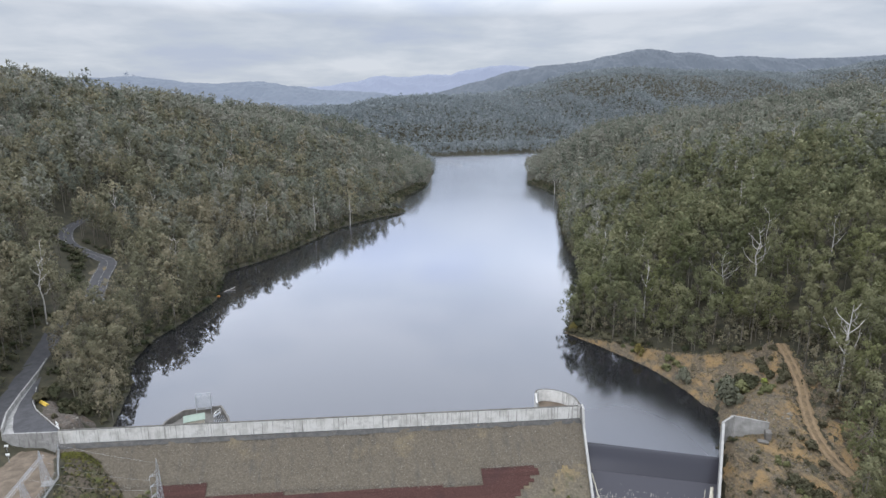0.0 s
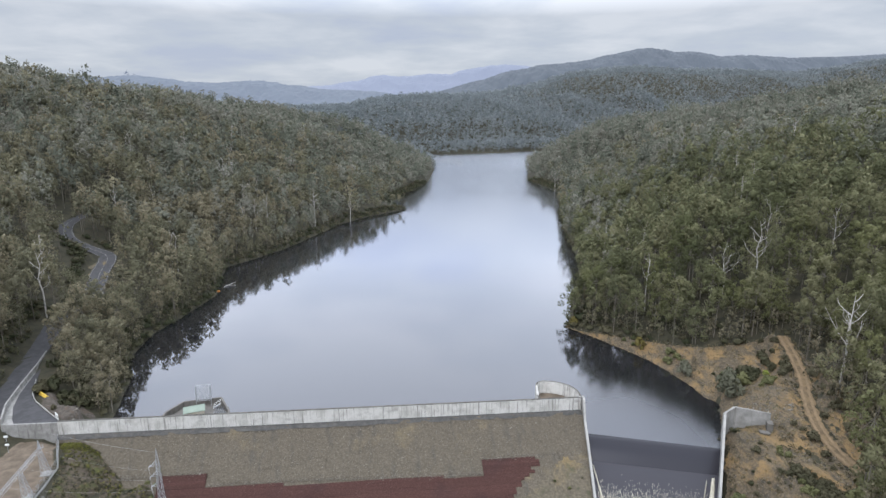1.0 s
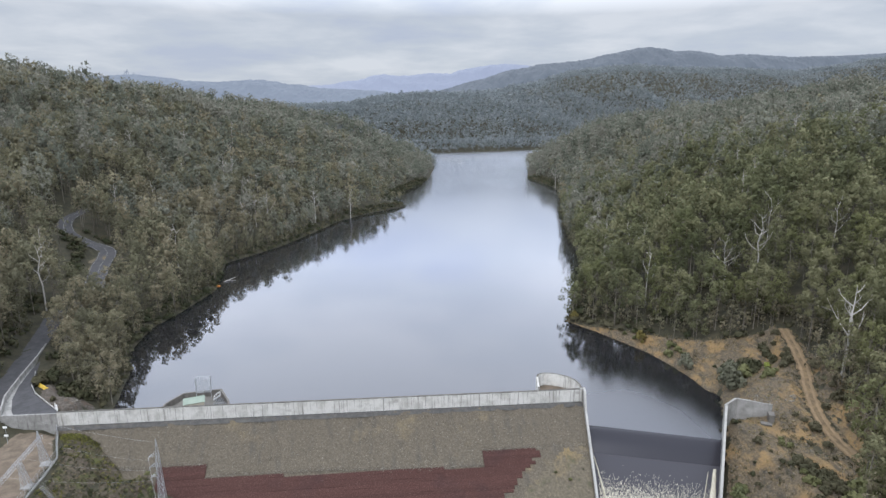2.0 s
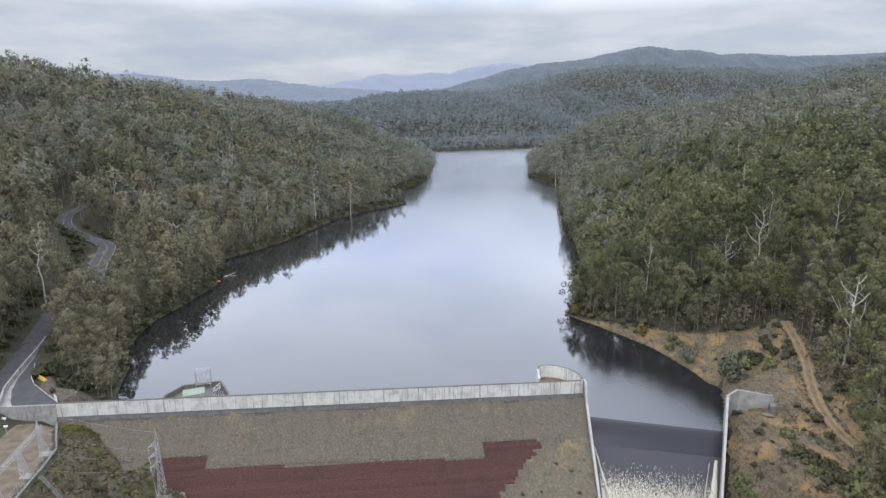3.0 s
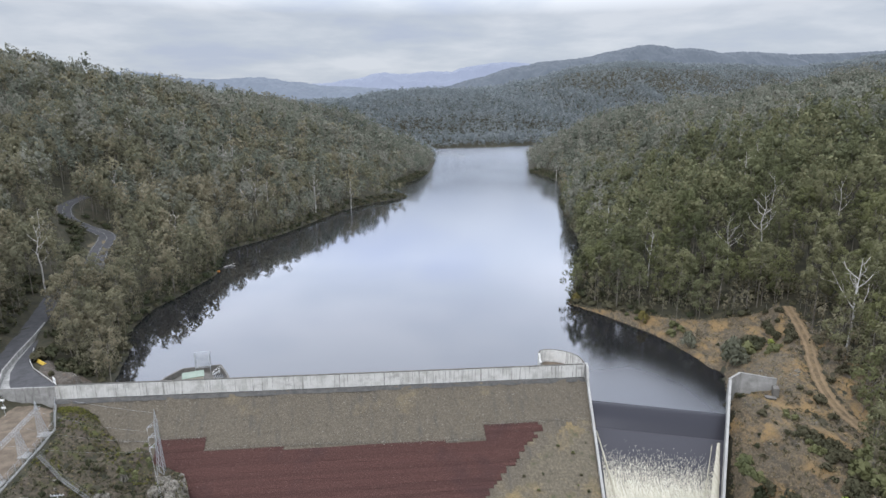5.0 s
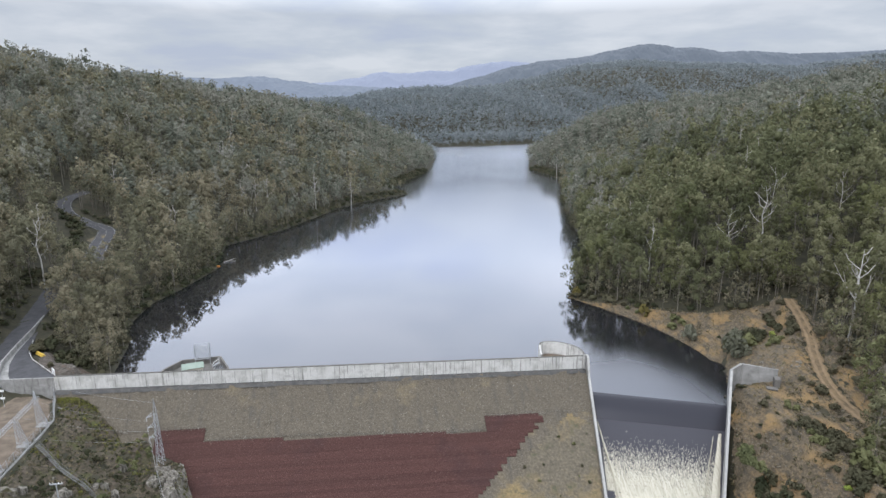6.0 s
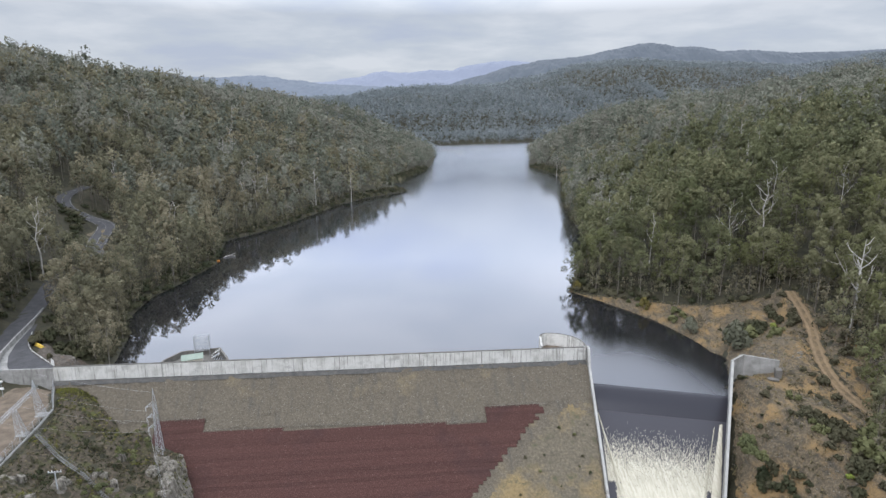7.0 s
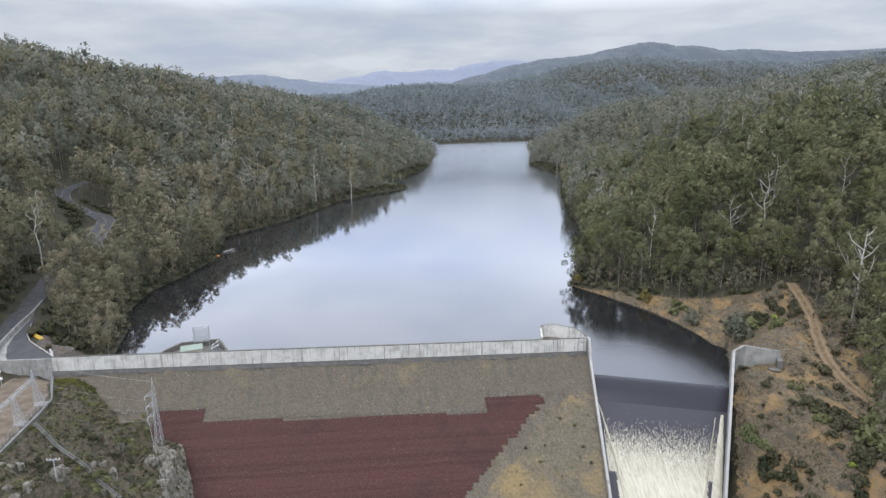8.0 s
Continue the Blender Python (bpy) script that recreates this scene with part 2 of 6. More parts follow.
SHRUB = foliage("scrub_leaves", [(0.046, 0.052, 0.029), (0.070, 0.073, 0.041), (0.100, 0.092, 0.058)], size=0.3)
LIME = foliage("lime_leaves", [(0.20, 0.25, 0.05), (0.28, 0.32, 0.08)])
MOSS = foliage("moss_cushions", [(0.116, 0.119, 0.031), (0.178, 0.174, 0.047)], size=0.4)
DRYGRASS = foliage("dry_grass", [(0.16, 0.13, 0.075), (0.24, 0.20, 0.11)], size=0.4)
BARK = material("grey_bark", [(0.10, 0.088, 0.070), (0.20, 0.18, 0.15)], scale=1.5, stretch=(1, 1, 0.2), bump=0)
DEAD = material("bleached_wood", [(0.28, 0.265, 0.24), (0.48, 0.46, 0.43)], scale=1.2, stretch=(1, 1, 0.2), bump=0)
SOIL = material("forest_floor", [(0.026, 0.026, 0.016), (0.042, 0.039, 0.024), (0.060, 0.052, 0.033)], scale=0.3, bump=0.6, bump_scale=1.5)
CONCRETE = material("stained_whitewashed_concrete", [(0.40, 0.39, 0.36), (0.56, 0.55, 0.52)], scale=0.35, bump=0.15, bump_scale=6, fine=(3.0, 0.15), spread=(0.36, 0.56),
                    second=[((0.20, 0.192, 0.175), 1.0, 0.555, 0.65, (3.4, 3.4, 0.09)), ((0.33, 0.32, 0.30), 0.22, 0.58, 0.70, (1, 1, 1.6))])
COPING = material("dark_mossy_coping_concrete", [(0.075, 0.070, 0.062), (0.125, 0.118, 0.105)], scale=0.6, bump=0.2, bump_scale=5, fine=(4.0, 0.2), second=[((0.20, 0.195, 0.18), 0.5, 0.60, 0.72, (1, 1, 1))])
CONCRETE_OLD = material("weathered_concrete", [(0.208, 0.204, 0.192), (0.320, 0.312, 0.296)], scale=0.5, bump=0.2, bump_scale=5, fine=(4.0, 0.15),
                        second=[((0.112, 0.108, 0.100), 1.2, 0.55, 0.72, (1.2, 1.2, 0.15))])
ASPHALT = material("worn_asphalt", [(0.050, 0.049, 0.052), (0.075, 0.074, 0.077)], scale=0.5, bump=0.2, bump_scale=8, fine=(6.0, 0.15))
PAINT_WHITE = material("white_paint", [(0.70, 0.70, 0.68), (0.80, 0.80, 0.78)], scale=2.0, bump=0)
GRAVEL = material("yard_gravel", [(0.100, 0.079, 0.058), (0.165, 0.130, 0.097)], scale=0.5, bump=0.5, bump_scale=6, fine=(3.0, 0.3))
ROCKFILL = material("grey_brown_rockfill", [(0.070, 0.059, 0.045), (0.100, 0.085, 0.063), (0.142, 0.121, 0.091)], scale=3.2, bump=1.0, bump_scale=2.6, fine=(2.0, 0.55), spread=(0.30, 0.70),
                    second=[((0.068, 0.062, 0.053), 0.30, 0.55, 0.75, (1.6, 0.3, 0.3)), ((0.165, 0.132, 0.080), 0.09, 0.60, 0.76, (1, 1, 1))])
STRIP = material("dark_crest_gravel", [(0.059, 0.057, 0.056), (0.098, 0.095, 0.087)], scale=0.8, bump=0.5, bump_scale=5, fine=(4.0, 0.3))
RED = material("red_brown_rock_facing", [(0.038, 0.016, 0.014), (0.060, 0.027, 0.022), (0.105, 0.062, 0.050)], scale=4.0, bump=1.0, bump_scale=5, fine=(5.0, 0.5), spread=(0.3, 0.75),
               second=[((0.036, 0.020, 0.020), 0.07, 0.50, 0.75, (1, 1, 1)), ((0.120, 0.085, 0.072), 3.0, 0.66, 0.72, (0.4, 1, 1))], thing=0.10)
EARTH = material("ochre_earth", [(0.055, 0.044, 0.030), (0.102, 0.080, 0.052), (0.165, 0.128, 0.080)], scale=1.8, bump=1.0, bump_scale=3.5, fine=(5.0, 0.6), spread=(0.34, 0.66), detail=9,
                 second=[((0.205, 0.135, 0.062), 0.13, 0.49, 0.61, (1.4, 0.8, 0.8)), ((0.056, 0.047, 0.034), 0.5, 0.53, 0.64, (1.8, 0.6, 0.6)), ((0.120, 0.102, 0.082), 2.6, 0.60, 0.68, (1, 1, 1))])
FILL = material("rubble_fill", [(0.078, 0.068, 0.050), (0.110, 0.094, 0.068), (0.150, 0.125, 0.085)], scale=1.6, bump=1.0, bump_scale=2.2, fine=(1.8, 0.5), spread=(0.3, 0.7),
                second=[((0.190, 0.140, 0.070), 0.10, 0.47, 0.62, (1, 1, 1)), ((0.075, 0.072, 0.045), 0.4, 0.56, 0.68, (1, 1, 1))])
RUBBLE = material("brown_shore_rubble", [(0.040, 0.034, 0.028), (0.078, 0.066, 0.054), (0.135, 0.118, 0.100)], scale=1.8, bump=1.0, bump_scale=3.0, fine=(3.5, 0.55), spread=(0.34, 0.68),
                  second=[((0.090, 0.066, 0.048), 0.5, 0.55, 0.66, (1, 1, 1))])
TURF = material("rough_turf", [(0.040, 0.034, 0.023), (0.068, 0.056, 0.038), (0.105, 0.086, 0.060)], scale=1.6, bump=1.0, bump_scale=3.0, fine=(3.0, 0.5),
                second=[((0.070, 0.074, 0.024), 0.22, 0.53, 0.66, (1, 1, 1)), ((0.080, 0.062, 0.050), 0.4, 0.54, 0.66, (1, 1, 1))])
EARTH_TRACK = material("trodden_earth", [(0.105, 0.077, 0.046), (0.155, 0.111, 0.064), (0.205, 0.142, 0.076)], scale=0.6, bump=0.8, bump_scale=3, fine=(2.0, 0.4))
TRACK = material("sandy_track", [(0.165, 0.120, 0.073), (0.245, 0.174, 0.102)], scale=0.5, bump=0.5, bump_scale=4, fine=(3.0, 0.25))
ROCK = material("pale_lichened_rock", [(0.085, 0.076, 0.062), (0.160, 0.146, 0.122), (0.235, 0.217, 0.188)], scale=0.9, bump=1.0, bump_scale=3.0, fine=(3.0, 0.4), stretch=(1.3, 1.3, 0.4),
                second=[((0.050, 0.045, 0.036), 1.1, 0.57, 0.62, (1.6, 1.6, 0.22)), ((0.075, 0.070, 0.036), 0.6, 0.57, 0.66, (1, 1, 1))])
STEEL_DULL = material("weathered_steel", [(0.13, 0.13, 0.125), (0.21, 0.21, 0.20)], scale=1.5, rough=0.6, bump=0, metal=0.2)
DECK = material("dark_grey_concrete", [(0.105, 0.098, 0.088), (0.165, 0.155, 0.140)], scale=0.6, bump=0.2, bump_scale=5, fine=(4.0, 0.2))
STEEL = material("galvanised_steel", [(0.32, 0.335, 0.35), (0.44, 0.455, 0.47)], scale=2.0, rough=0.55, bump=0, metal=0.3)


def water_material(name, low, high, ripple, rough, deep=(0.012, 0.012, 0.014), wind=False):
    """Dark water under a mirror that grows with Fresnel; wind: calm by the dam, ruffled up the lake and by the spillway."""
    m = bpy.data.materials.new(name)
    m.use_nodes = True
    n, l = m.node_tree.nodes, m.node_tree.links
    n.remove(n["Principled BSDF"])
    dif = n.new("ShaderNodeBsdfDiffuse"); dif.inputs[0].default_value = (*deep, 1)
    glo = n.new("ShaderNodeBsdfGlossy"); glo.inputs["Roughness"].default_value = rough; glo.inputs[0].default_value = (0.90, 0.925, 1.0, 1)
    fr = n.new("ShaderNodeFresnel"); fr.inputs[0].default_value = 1.33
    mr = n.new("ShaderNodeMapRange"); mr.inputs["From Min"].default_value, mr.inputs["From Max"].default_value = 0.02, 0.60 if wind else 1.0
    mr.inputs["To Min"].default_value, mr.inputs["To Max"].default_value = low, high
    l.new(fr.outputs[0], mr.inputs["Value"])
    geo = n.new("ShaderNodeNewGeometry")
    mp = n.new("ShaderNodeMapping"); mp.inputs["Scale"].default_value = (1.1, 0.8, 0.8)
    l.new(geo.outputs["Position"], mp.inputs[0])
    t = n.new("ShaderNodeTexNoise"); t.inputs["Scale"].default_value = 1.0; t.inputs["Detail"].default_value = 3
    l.new(mp.outputs[0], t.inputs["Vector"])
    bp = n.new("ShaderNodeBump"); bp.inputs["Strength"].default_value = ripple; bp.inputs["Distance"].default_value = 0.06
    l.new(t.outputs["Fac"], bp.inputs["Height"])
    l.new(bp.outputs[0], glo.inputs["Normal"])
    if wind:
        sep = n.new("ShaderNodeSeparateXYZ"); l.new(geo.outputs["Position"], sep.inputs[0])

        def span(socket, a, b):
            r = n.new("ShaderNodeMapRange"); r.inputs["From Min"].default_value, r.inputs["From Max"].default_value = a, b
            l.new(sep.outputs[socket], r.inputs["Value"])
            return r.outputs[0]
        up = n.new("ShaderNodeMath"); up.operation = "MAXIMUM"
        half = n.new("ShaderNodeMath"); half.operation = "MULTIPLY"; half.inputs[1].default_value = 0.5
        l.new(span("X", 35, 85), half.inputs[0])
        l.new(span("Y", 130, 520), up.inputs[0]); l.new(half.outputs[0], up.inputs[1])
        gust = n.new("ShaderNodeTexNoise"); gust.inputs["Scale"].default_value = 0.03; gust.inputs["Detail"].default_value = 3
        l.new(geo.outputs["Position"], gust.inputs["Vector"])
        mul = n.new("ShaderNodeMath"); mul.operation = "MULTIPLY_ADD"; mul.inputs[1].default_value = 0.5
        l.new(gust.outputs["Fac"], mul.inputs[0]); l.new(up.outputs[0], mul.inputs[2])
        draw = n.new("ShaderNodeMath"); draw.operation = "MULTIPLY"       # the current quickens towards the sill
        reach = n.new("ShaderNodeMath"); reach.operation = "MULTIPLY"
        l.new(span("X", 48, 72), reach.inputs[0]); l.new(span("X", 106, 84), reach.inputs[1])
        l.new(reach.outputs[0], draw.inputs[0]); l.new(span("Y", 30, -2), draw.inputs[1])
        open_water = n.new("ShaderNodeMath"); open_water.operation = "MULTIPLY_ADD"; open_water.inputs[1].default_value = 0.20   # wind on the far reach
        l.new(span("Y", 420, 850), open_water.inputs[0]); l.new(draw.outputs[0], open_water.inputs[2])
        for socket, a, b, more in ((bp.inputs["Strength"], 0.02, ripple, 0.5), (glo.inputs["Roughness"], 0.02, rough, 0.36)):
            r = n.new("ShaderNodeMapRange"); r.inputs["From Min"].default_value, r.inputs["From Max"].default_value = 0.2, 1.3
            r.inputs["To Min"].default_value, r.inputs["To Max"].default_value = a, b
            plus = n.new("ShaderNodeMath"); plus.operation = "MULTIPLY_ADD"; plus.inputs[1].default_value = more
            l.new(mul.outputs[0], r.inputs["Value"]); l.new(open_water.outputs[0], plus.inputs[0]); l.new(r.outputs[0], plus.inputs[2]); l.new(plus.outputs[0], socket)
    x = n.new("ShaderNodeMixShader")
    l.new(mr.outputs[0], x.inputs[0]); l.new(dif.outputs[0], x.inputs[1]); l.new(glo.outputs[0], x.inputs[2])
    l.new(x.outputs[0], n["Material Output"].inputs[0])
    return m


WATER = water_material("lake_water", 0.12, 1.0, 0.5, 0.15, wind=True)
CHUTE_WATER = water_material("sliding_water", 0.02, 0.9, 0.3, 0.25, (0.026, 0.025, 0.030))
CHUTE_RIFFLE = water_material("ruffled_sliding_water", 0.02, 0.7, 0.6, 0.35, (0.046, 0.044, 0.050))
FOAM = material("white_water", [(0.36, 0.335, 0.262), (0.45, 0.42, 0.335), (0.51, 0.48, 0.39)], scale=1.3, rough=0.7, bump=0.6, bump_scale=3, stretch=(1.6, 0.25, 0.25), fine=(3, 0.15))


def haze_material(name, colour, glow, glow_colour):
    """Distance: wooded slopes whose own glow stands in for kilometres of bright air."""
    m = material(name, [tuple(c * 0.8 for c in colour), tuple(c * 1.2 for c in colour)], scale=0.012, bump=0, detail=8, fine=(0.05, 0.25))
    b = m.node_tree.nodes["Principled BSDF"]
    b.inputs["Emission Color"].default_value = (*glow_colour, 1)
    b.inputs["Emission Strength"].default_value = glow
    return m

PAINT_GREEN = material("pale_green_roof_sheet", [(0.19, 0.235, 0.19), (0.235, 0.28, 0.23)], scale=0.6, rough=0.5, bump=0)
CREAM = material("cream_wall_sheet", [(0.33, 0.30, 0.24), (0.40, 0.37, 0.30)], scale=0.6, bump=0.05)
YELLOW = material("faded_yellow_plastic", [(0.50, 0.33, 0.05), (0.62, 0.44, 0.08)], scale=1.0, rough=0.5, bump=0)
ORANGE = material("orange_plastic", [(0.55, 0.20, 0.04), (0.65, 0.26, 0.05)], scale=1.0, rough=0.5, bump=0)
# near-black colour that stands for shade inside openings
VOID_SHADE = material("painted_void_shade", [(0.03, 0.03, 0.03), (0.05, 0.05, 0.05)], scale=1.0, bump=0)
BLACKPAINT = material("black_paint", [(0.02, 0.02, 0.02), (0.03, 0.03, 0.03)], scale=1.0, bump=0)
MUD = material("wet_mud", [(0.09, 0.08, 0.065), (0.14, 0.12, 0.10)], scale=0.5, rough=0.5, bump=0.3)
WIRE = material("aluminium_wire", [(0.30, 0.30, 0.30), (0.38, 0.38, 0.38)], scale=2.0, rough=0.5, bump=0, metal=0.3)
CONCRETE_PLAIN = material("plain_grey_concrete", [(0.27, 0.265, 0.25), (0.36, 0.35, 0.33)], scale=0.5, bump=0.1, bump_scale=6, fine=(3.0, 0.12), spread=(0.3, 0.7), second=[((0.20, 0.19, 0.175), 0.35, 0.58, 0.72, (1, 1, 1))])

# ---- building helpers ----
def link_mesh(name, verts, faces, mats, parent=None, label="", smooth_faces=False, index=None):
    me = bpy.data.meshes.new(name)
    me.from_pydata([tuple(v) for v in verts], [], [tuple(f) for f in faces])
    for m in mats if isinstance(mats, (list, tuple)) else [mats]:
        me.materials.append(m)
    if index is not None:
        me.polygons.foreach_set("material_index", index)
    if smooth_faces:
        me.polygons.foreach_set("use_smooth", [True] * len(me.polygons))
    me.update()
    ob = new(name, me)
    if parent:
        ob.parent = parent
    if label:
        tagged(ob, label)
    return ob


def part(name, bm, mat, parent=None, label="", smooth_faces=False):
    """Links a bmesh as one mesh object under a thing or a part."""
    me = bpy.data.meshes.new(name)
    bm.to_mesh(me)
    bm.free()
    me.materials.append(mat)
    if smooth_faces:
        me.polygons.foreach_set("use_smooth", [True] * len(me.polygons))
    ob = new(name, me)
    if parent:
        ob.parent = parent
    if label:
        tagged(ob, label)
    return ob


def thing(name, label, category, group="", kind="", at=(0, 0, 0)):
    ob = new(name)
    ob.location = at
    ob.empty_display_size = 0.5
    return tagged(ob, label, category, group, kind)


def triangles(name, points, mats, index=None, normals=None):
    """A mesh of loose triangles from an (n * 3, 3) array."""
    me = bpy.data.meshes.new(name)
    k = len(points) // 3
    me.vertices.add(k * 3)
    me.vertices.foreach_set("co", np.ascontiguousarray(points, np.float32).ravel())
    me.loops.add(k * 3)
    me.loops.foreach_set("vertex_index", np.arange(k * 3, dtype=np.int32))
    me.polygons.add(k)
    me.polygons.foreach_set("loop_start", np.arange(0, k * 3, 3, dtype=np.int32))
    for m in mats:
        me.materials.append(m)
    if index is not None:
        me.polygons.foreach_set("material_index", np.ascontiguousarray(index, np.int32))
    if normals is not None:
        me.attributes.new("custom_normal", "FLOAT_VECTOR", "POINT").data.foreach_set("vector", np.ascontiguousarray(normals, np.float32).ravel())
    me.update()
    return me


def grid(name, xs, ys, fn, mat, parent=None, label="", smooth_faces=True):
    """A sheet over two axes; fn(X, Y) gives the three coordinates."""
    X, Y = np.meshgrid(xs, ys)
    co = np.stack(fn(X, Y), -1).reshape(-1, 3)
    w, h = len(xs), len(ys)
    a = (np.arange(h - 1)[:, None] * w + np.arange(w - 1)).ravel()
    return link_mesh(name, co.tolist(), np.stack([a, a + 1, a + w + 1, a + w], 1).tolist(), mat, parent, label, smooth_faces)


def add_box(bm, centre, size, turn=0.0, bevel=0.0):
    r = bmesh.ops.create_cube(bm, size=1, matrix=Matrix.Translation(centre) @ Matrix.Rotation(turn, 4, "Z") @ Matrix.Diagonal((*size, 1)))
    if bevel:
        edges = list({e for v in r["verts"] for e in v.link_edges})
        bmesh.ops.bevel(bm, geom=edges, offset=bevel, segments=1, affect="EDGES")


def add_bar(bm, a, b, r0, r1=None, sides=6):
    """A tapered round bar from a to b."""
    a, b = Vector(a), Vector(b)
    d = b - a
    m = Matrix.Translation((a + b) / 2) @ d.to_track_quat("Z", "Y").to_matrix().to_4x4()
    bmesh.ops.create_cone(bm, cap_ends=True, segments=sides, radius1=r0, radius2=r0 if r1 is None else r1, depth=d.length, matrix=m)


def steps(a, b, near, far, c0, c1):
    """Coordinates from a to b, `near` apart between c0 and c1 and wider towards the ends."""
    out = list(np.arange(c0, c1, near))
    d, v = near, c1
    while v < b:
        out.append(v); d = min(d * 1.09, far); v += d
    out.append(b)
    d, v = near, c0
    while v > a:
        d = min(d * 1.09, far); v -= d; out.insert(0, max(v, a))
    return np.array(sorted(set(out)))


# ---- ground and water ----
def ground_fn(X, Y):
    Z = height(X, Y)
    Z = Z - 7 * smooth(Y, 760, 1000) * smooth(shore_dist(X, Y), 5, 60)
    Z = Z + waves(X, Y, 5, 21) * 0.10 * smooth(np.abs(Y) + np.abs(X), 0, 30)
    return X, Y, Z


ground = grid("ground", steps(-3600, 4200, 2.6, 70, -135, 165), steps(-900, 4950, 2.6, 60, -75, 180), ground_fn, SOIL)
tagged(ground, "leaf-littered soil of the forested valley sides", "ground", kind="structure")

# ---- trees ----
def dome_shape(sides):
    """A closed, low-sided ball: points and triangles."""
    ring = [(math.cos(k * 6.2832 / sides), math.sin(k * 6.2832 / sides)) for k in range(sides)]
    pts = [(0, 0, 1.0)] + [(x * 0.74, y * 0.74, 0.64) for x, y in ring] + [(x, y, -0.15) for x, y in ring] + [(0, 0, -0.75)]
    faces = [(0, 1 + k, 1 + (k + 1) % sides) for k in range(sides)]
    for k in range(sides):
        p, q = 1 + k, 1 + (k + 1) % sides
        faces += [(p, p + sides, q + sides), (p, q + sides, q), (p + sides, len(pts) - 1, q + sides)]
    return np.array(pts), np.array(faces)


def sprays(rng, centres, radii, count, size, core=0.36, sides=5, lobe=0.75, up=0.15):
    """A crown: small leaf sprays over lobes that run into one another, round one dim heart.
    Returns points and the normals of the lobes that they lie on; count: sprays in all."""
    centres, radii = np.array(centres, float), np.array(radii, float)
    low, high = (centres - radii[:, None]).min(0), (centres + radii[:, None]).max(0)
    hub, half = (low + high) / 2, (high - low) / 2
    k = rng.choice(len(centres), count * 4, p=radii ** 2 / (radii ** 2).sum())
    d = rng.normal(size=(count * 4, 3)); d[:, 2] += 0.25
    d /= np.linalg.norm(d, axis=1)[:, None]
    p = centres[k] + d * radii[k][:, None] * rng.uniform(0.72, 1.08, (count * 4, 1))
    deep = (np.linalg.norm(p[:, None] - centres[None], axis=2) / radii[None]).min(1)
    ok = np.flatnonzero(deep > 0.70)[:count]
    p, d = p[ok], d[ok]
    n = d + rng.normal(size=p.shape) * 0.50
    n /= np.linalg.norm(n, axis=1)[:, None]
    t = np.cross(n, rng.normal(size=p.shape)); t /= np.linalg.norm(t, axis=1)[:, None]
    b = np.cross(n, t)
    s = size * rng.uniform(0.55, 1.35, (len(p), 1))
    out = [np.stack([p + t * s, p - t * s * 0.55 + b * s * 0.8, p - t * s * 0.5 - b * s * 0.85], 1).reshape(-1, 3)]
    w = d * lobe + n * 0.22 + (p - hub) / half * 0.25 + np.array([0, 0, up])
    bent = [np.repeat(w / np.linalg.norm(w, axis=1)[:, None], 3, 0)]
    if core:
        dome, faces = dome_shape(sides)
        v = hub + dome * half * core * rng.uniform(0.85, 1.1, (len(dome), 1))
        q = dome * 0.6 + np.array([0, 0, up]) + rng.normal(size=dome.shape) * 0.10
        q /= np.linalg.norm(q, axis=1)[:, None]
        out.append(v[faces].reshape(-1, 3)); bent.append(q[faces].reshape(-1, 3))
    return np.concatenate(out), np.concatenate(bent)


def bars(segments, sides):
    """Tapered bars as loose triangles: (a, b, radius a, radius b)."""
    out = []
    for a, b, r0, r1 in segments:
        a, b = np.array(a, float), np.array(b, float)
        d = (b - a) / np.linalg.norm(b - a)
        u = np.cross(d, [0.3, 0.9, 0.1] if abs(d[2]) > 0.8 else [0, 0, 1]); u /= np.linalg.norm(u)
        v = np.cross(d, u)
        k = np.arange(sides) * 2 * np.pi / sides
        ring = np.cos(k)[:, None] * u + np.sin(k)[:, None] * v
        A, B = a + ring * r0, b + ring * r1
        A2, B2 = np.roll(A, -1, 0), np.roll(B, -1, 0)
        out.append(np.stack([A, A2, B], 1)); out.append(np.stack([A2, B2, B], 1))
    return np.concatenate(out).reshape(-1, 3)


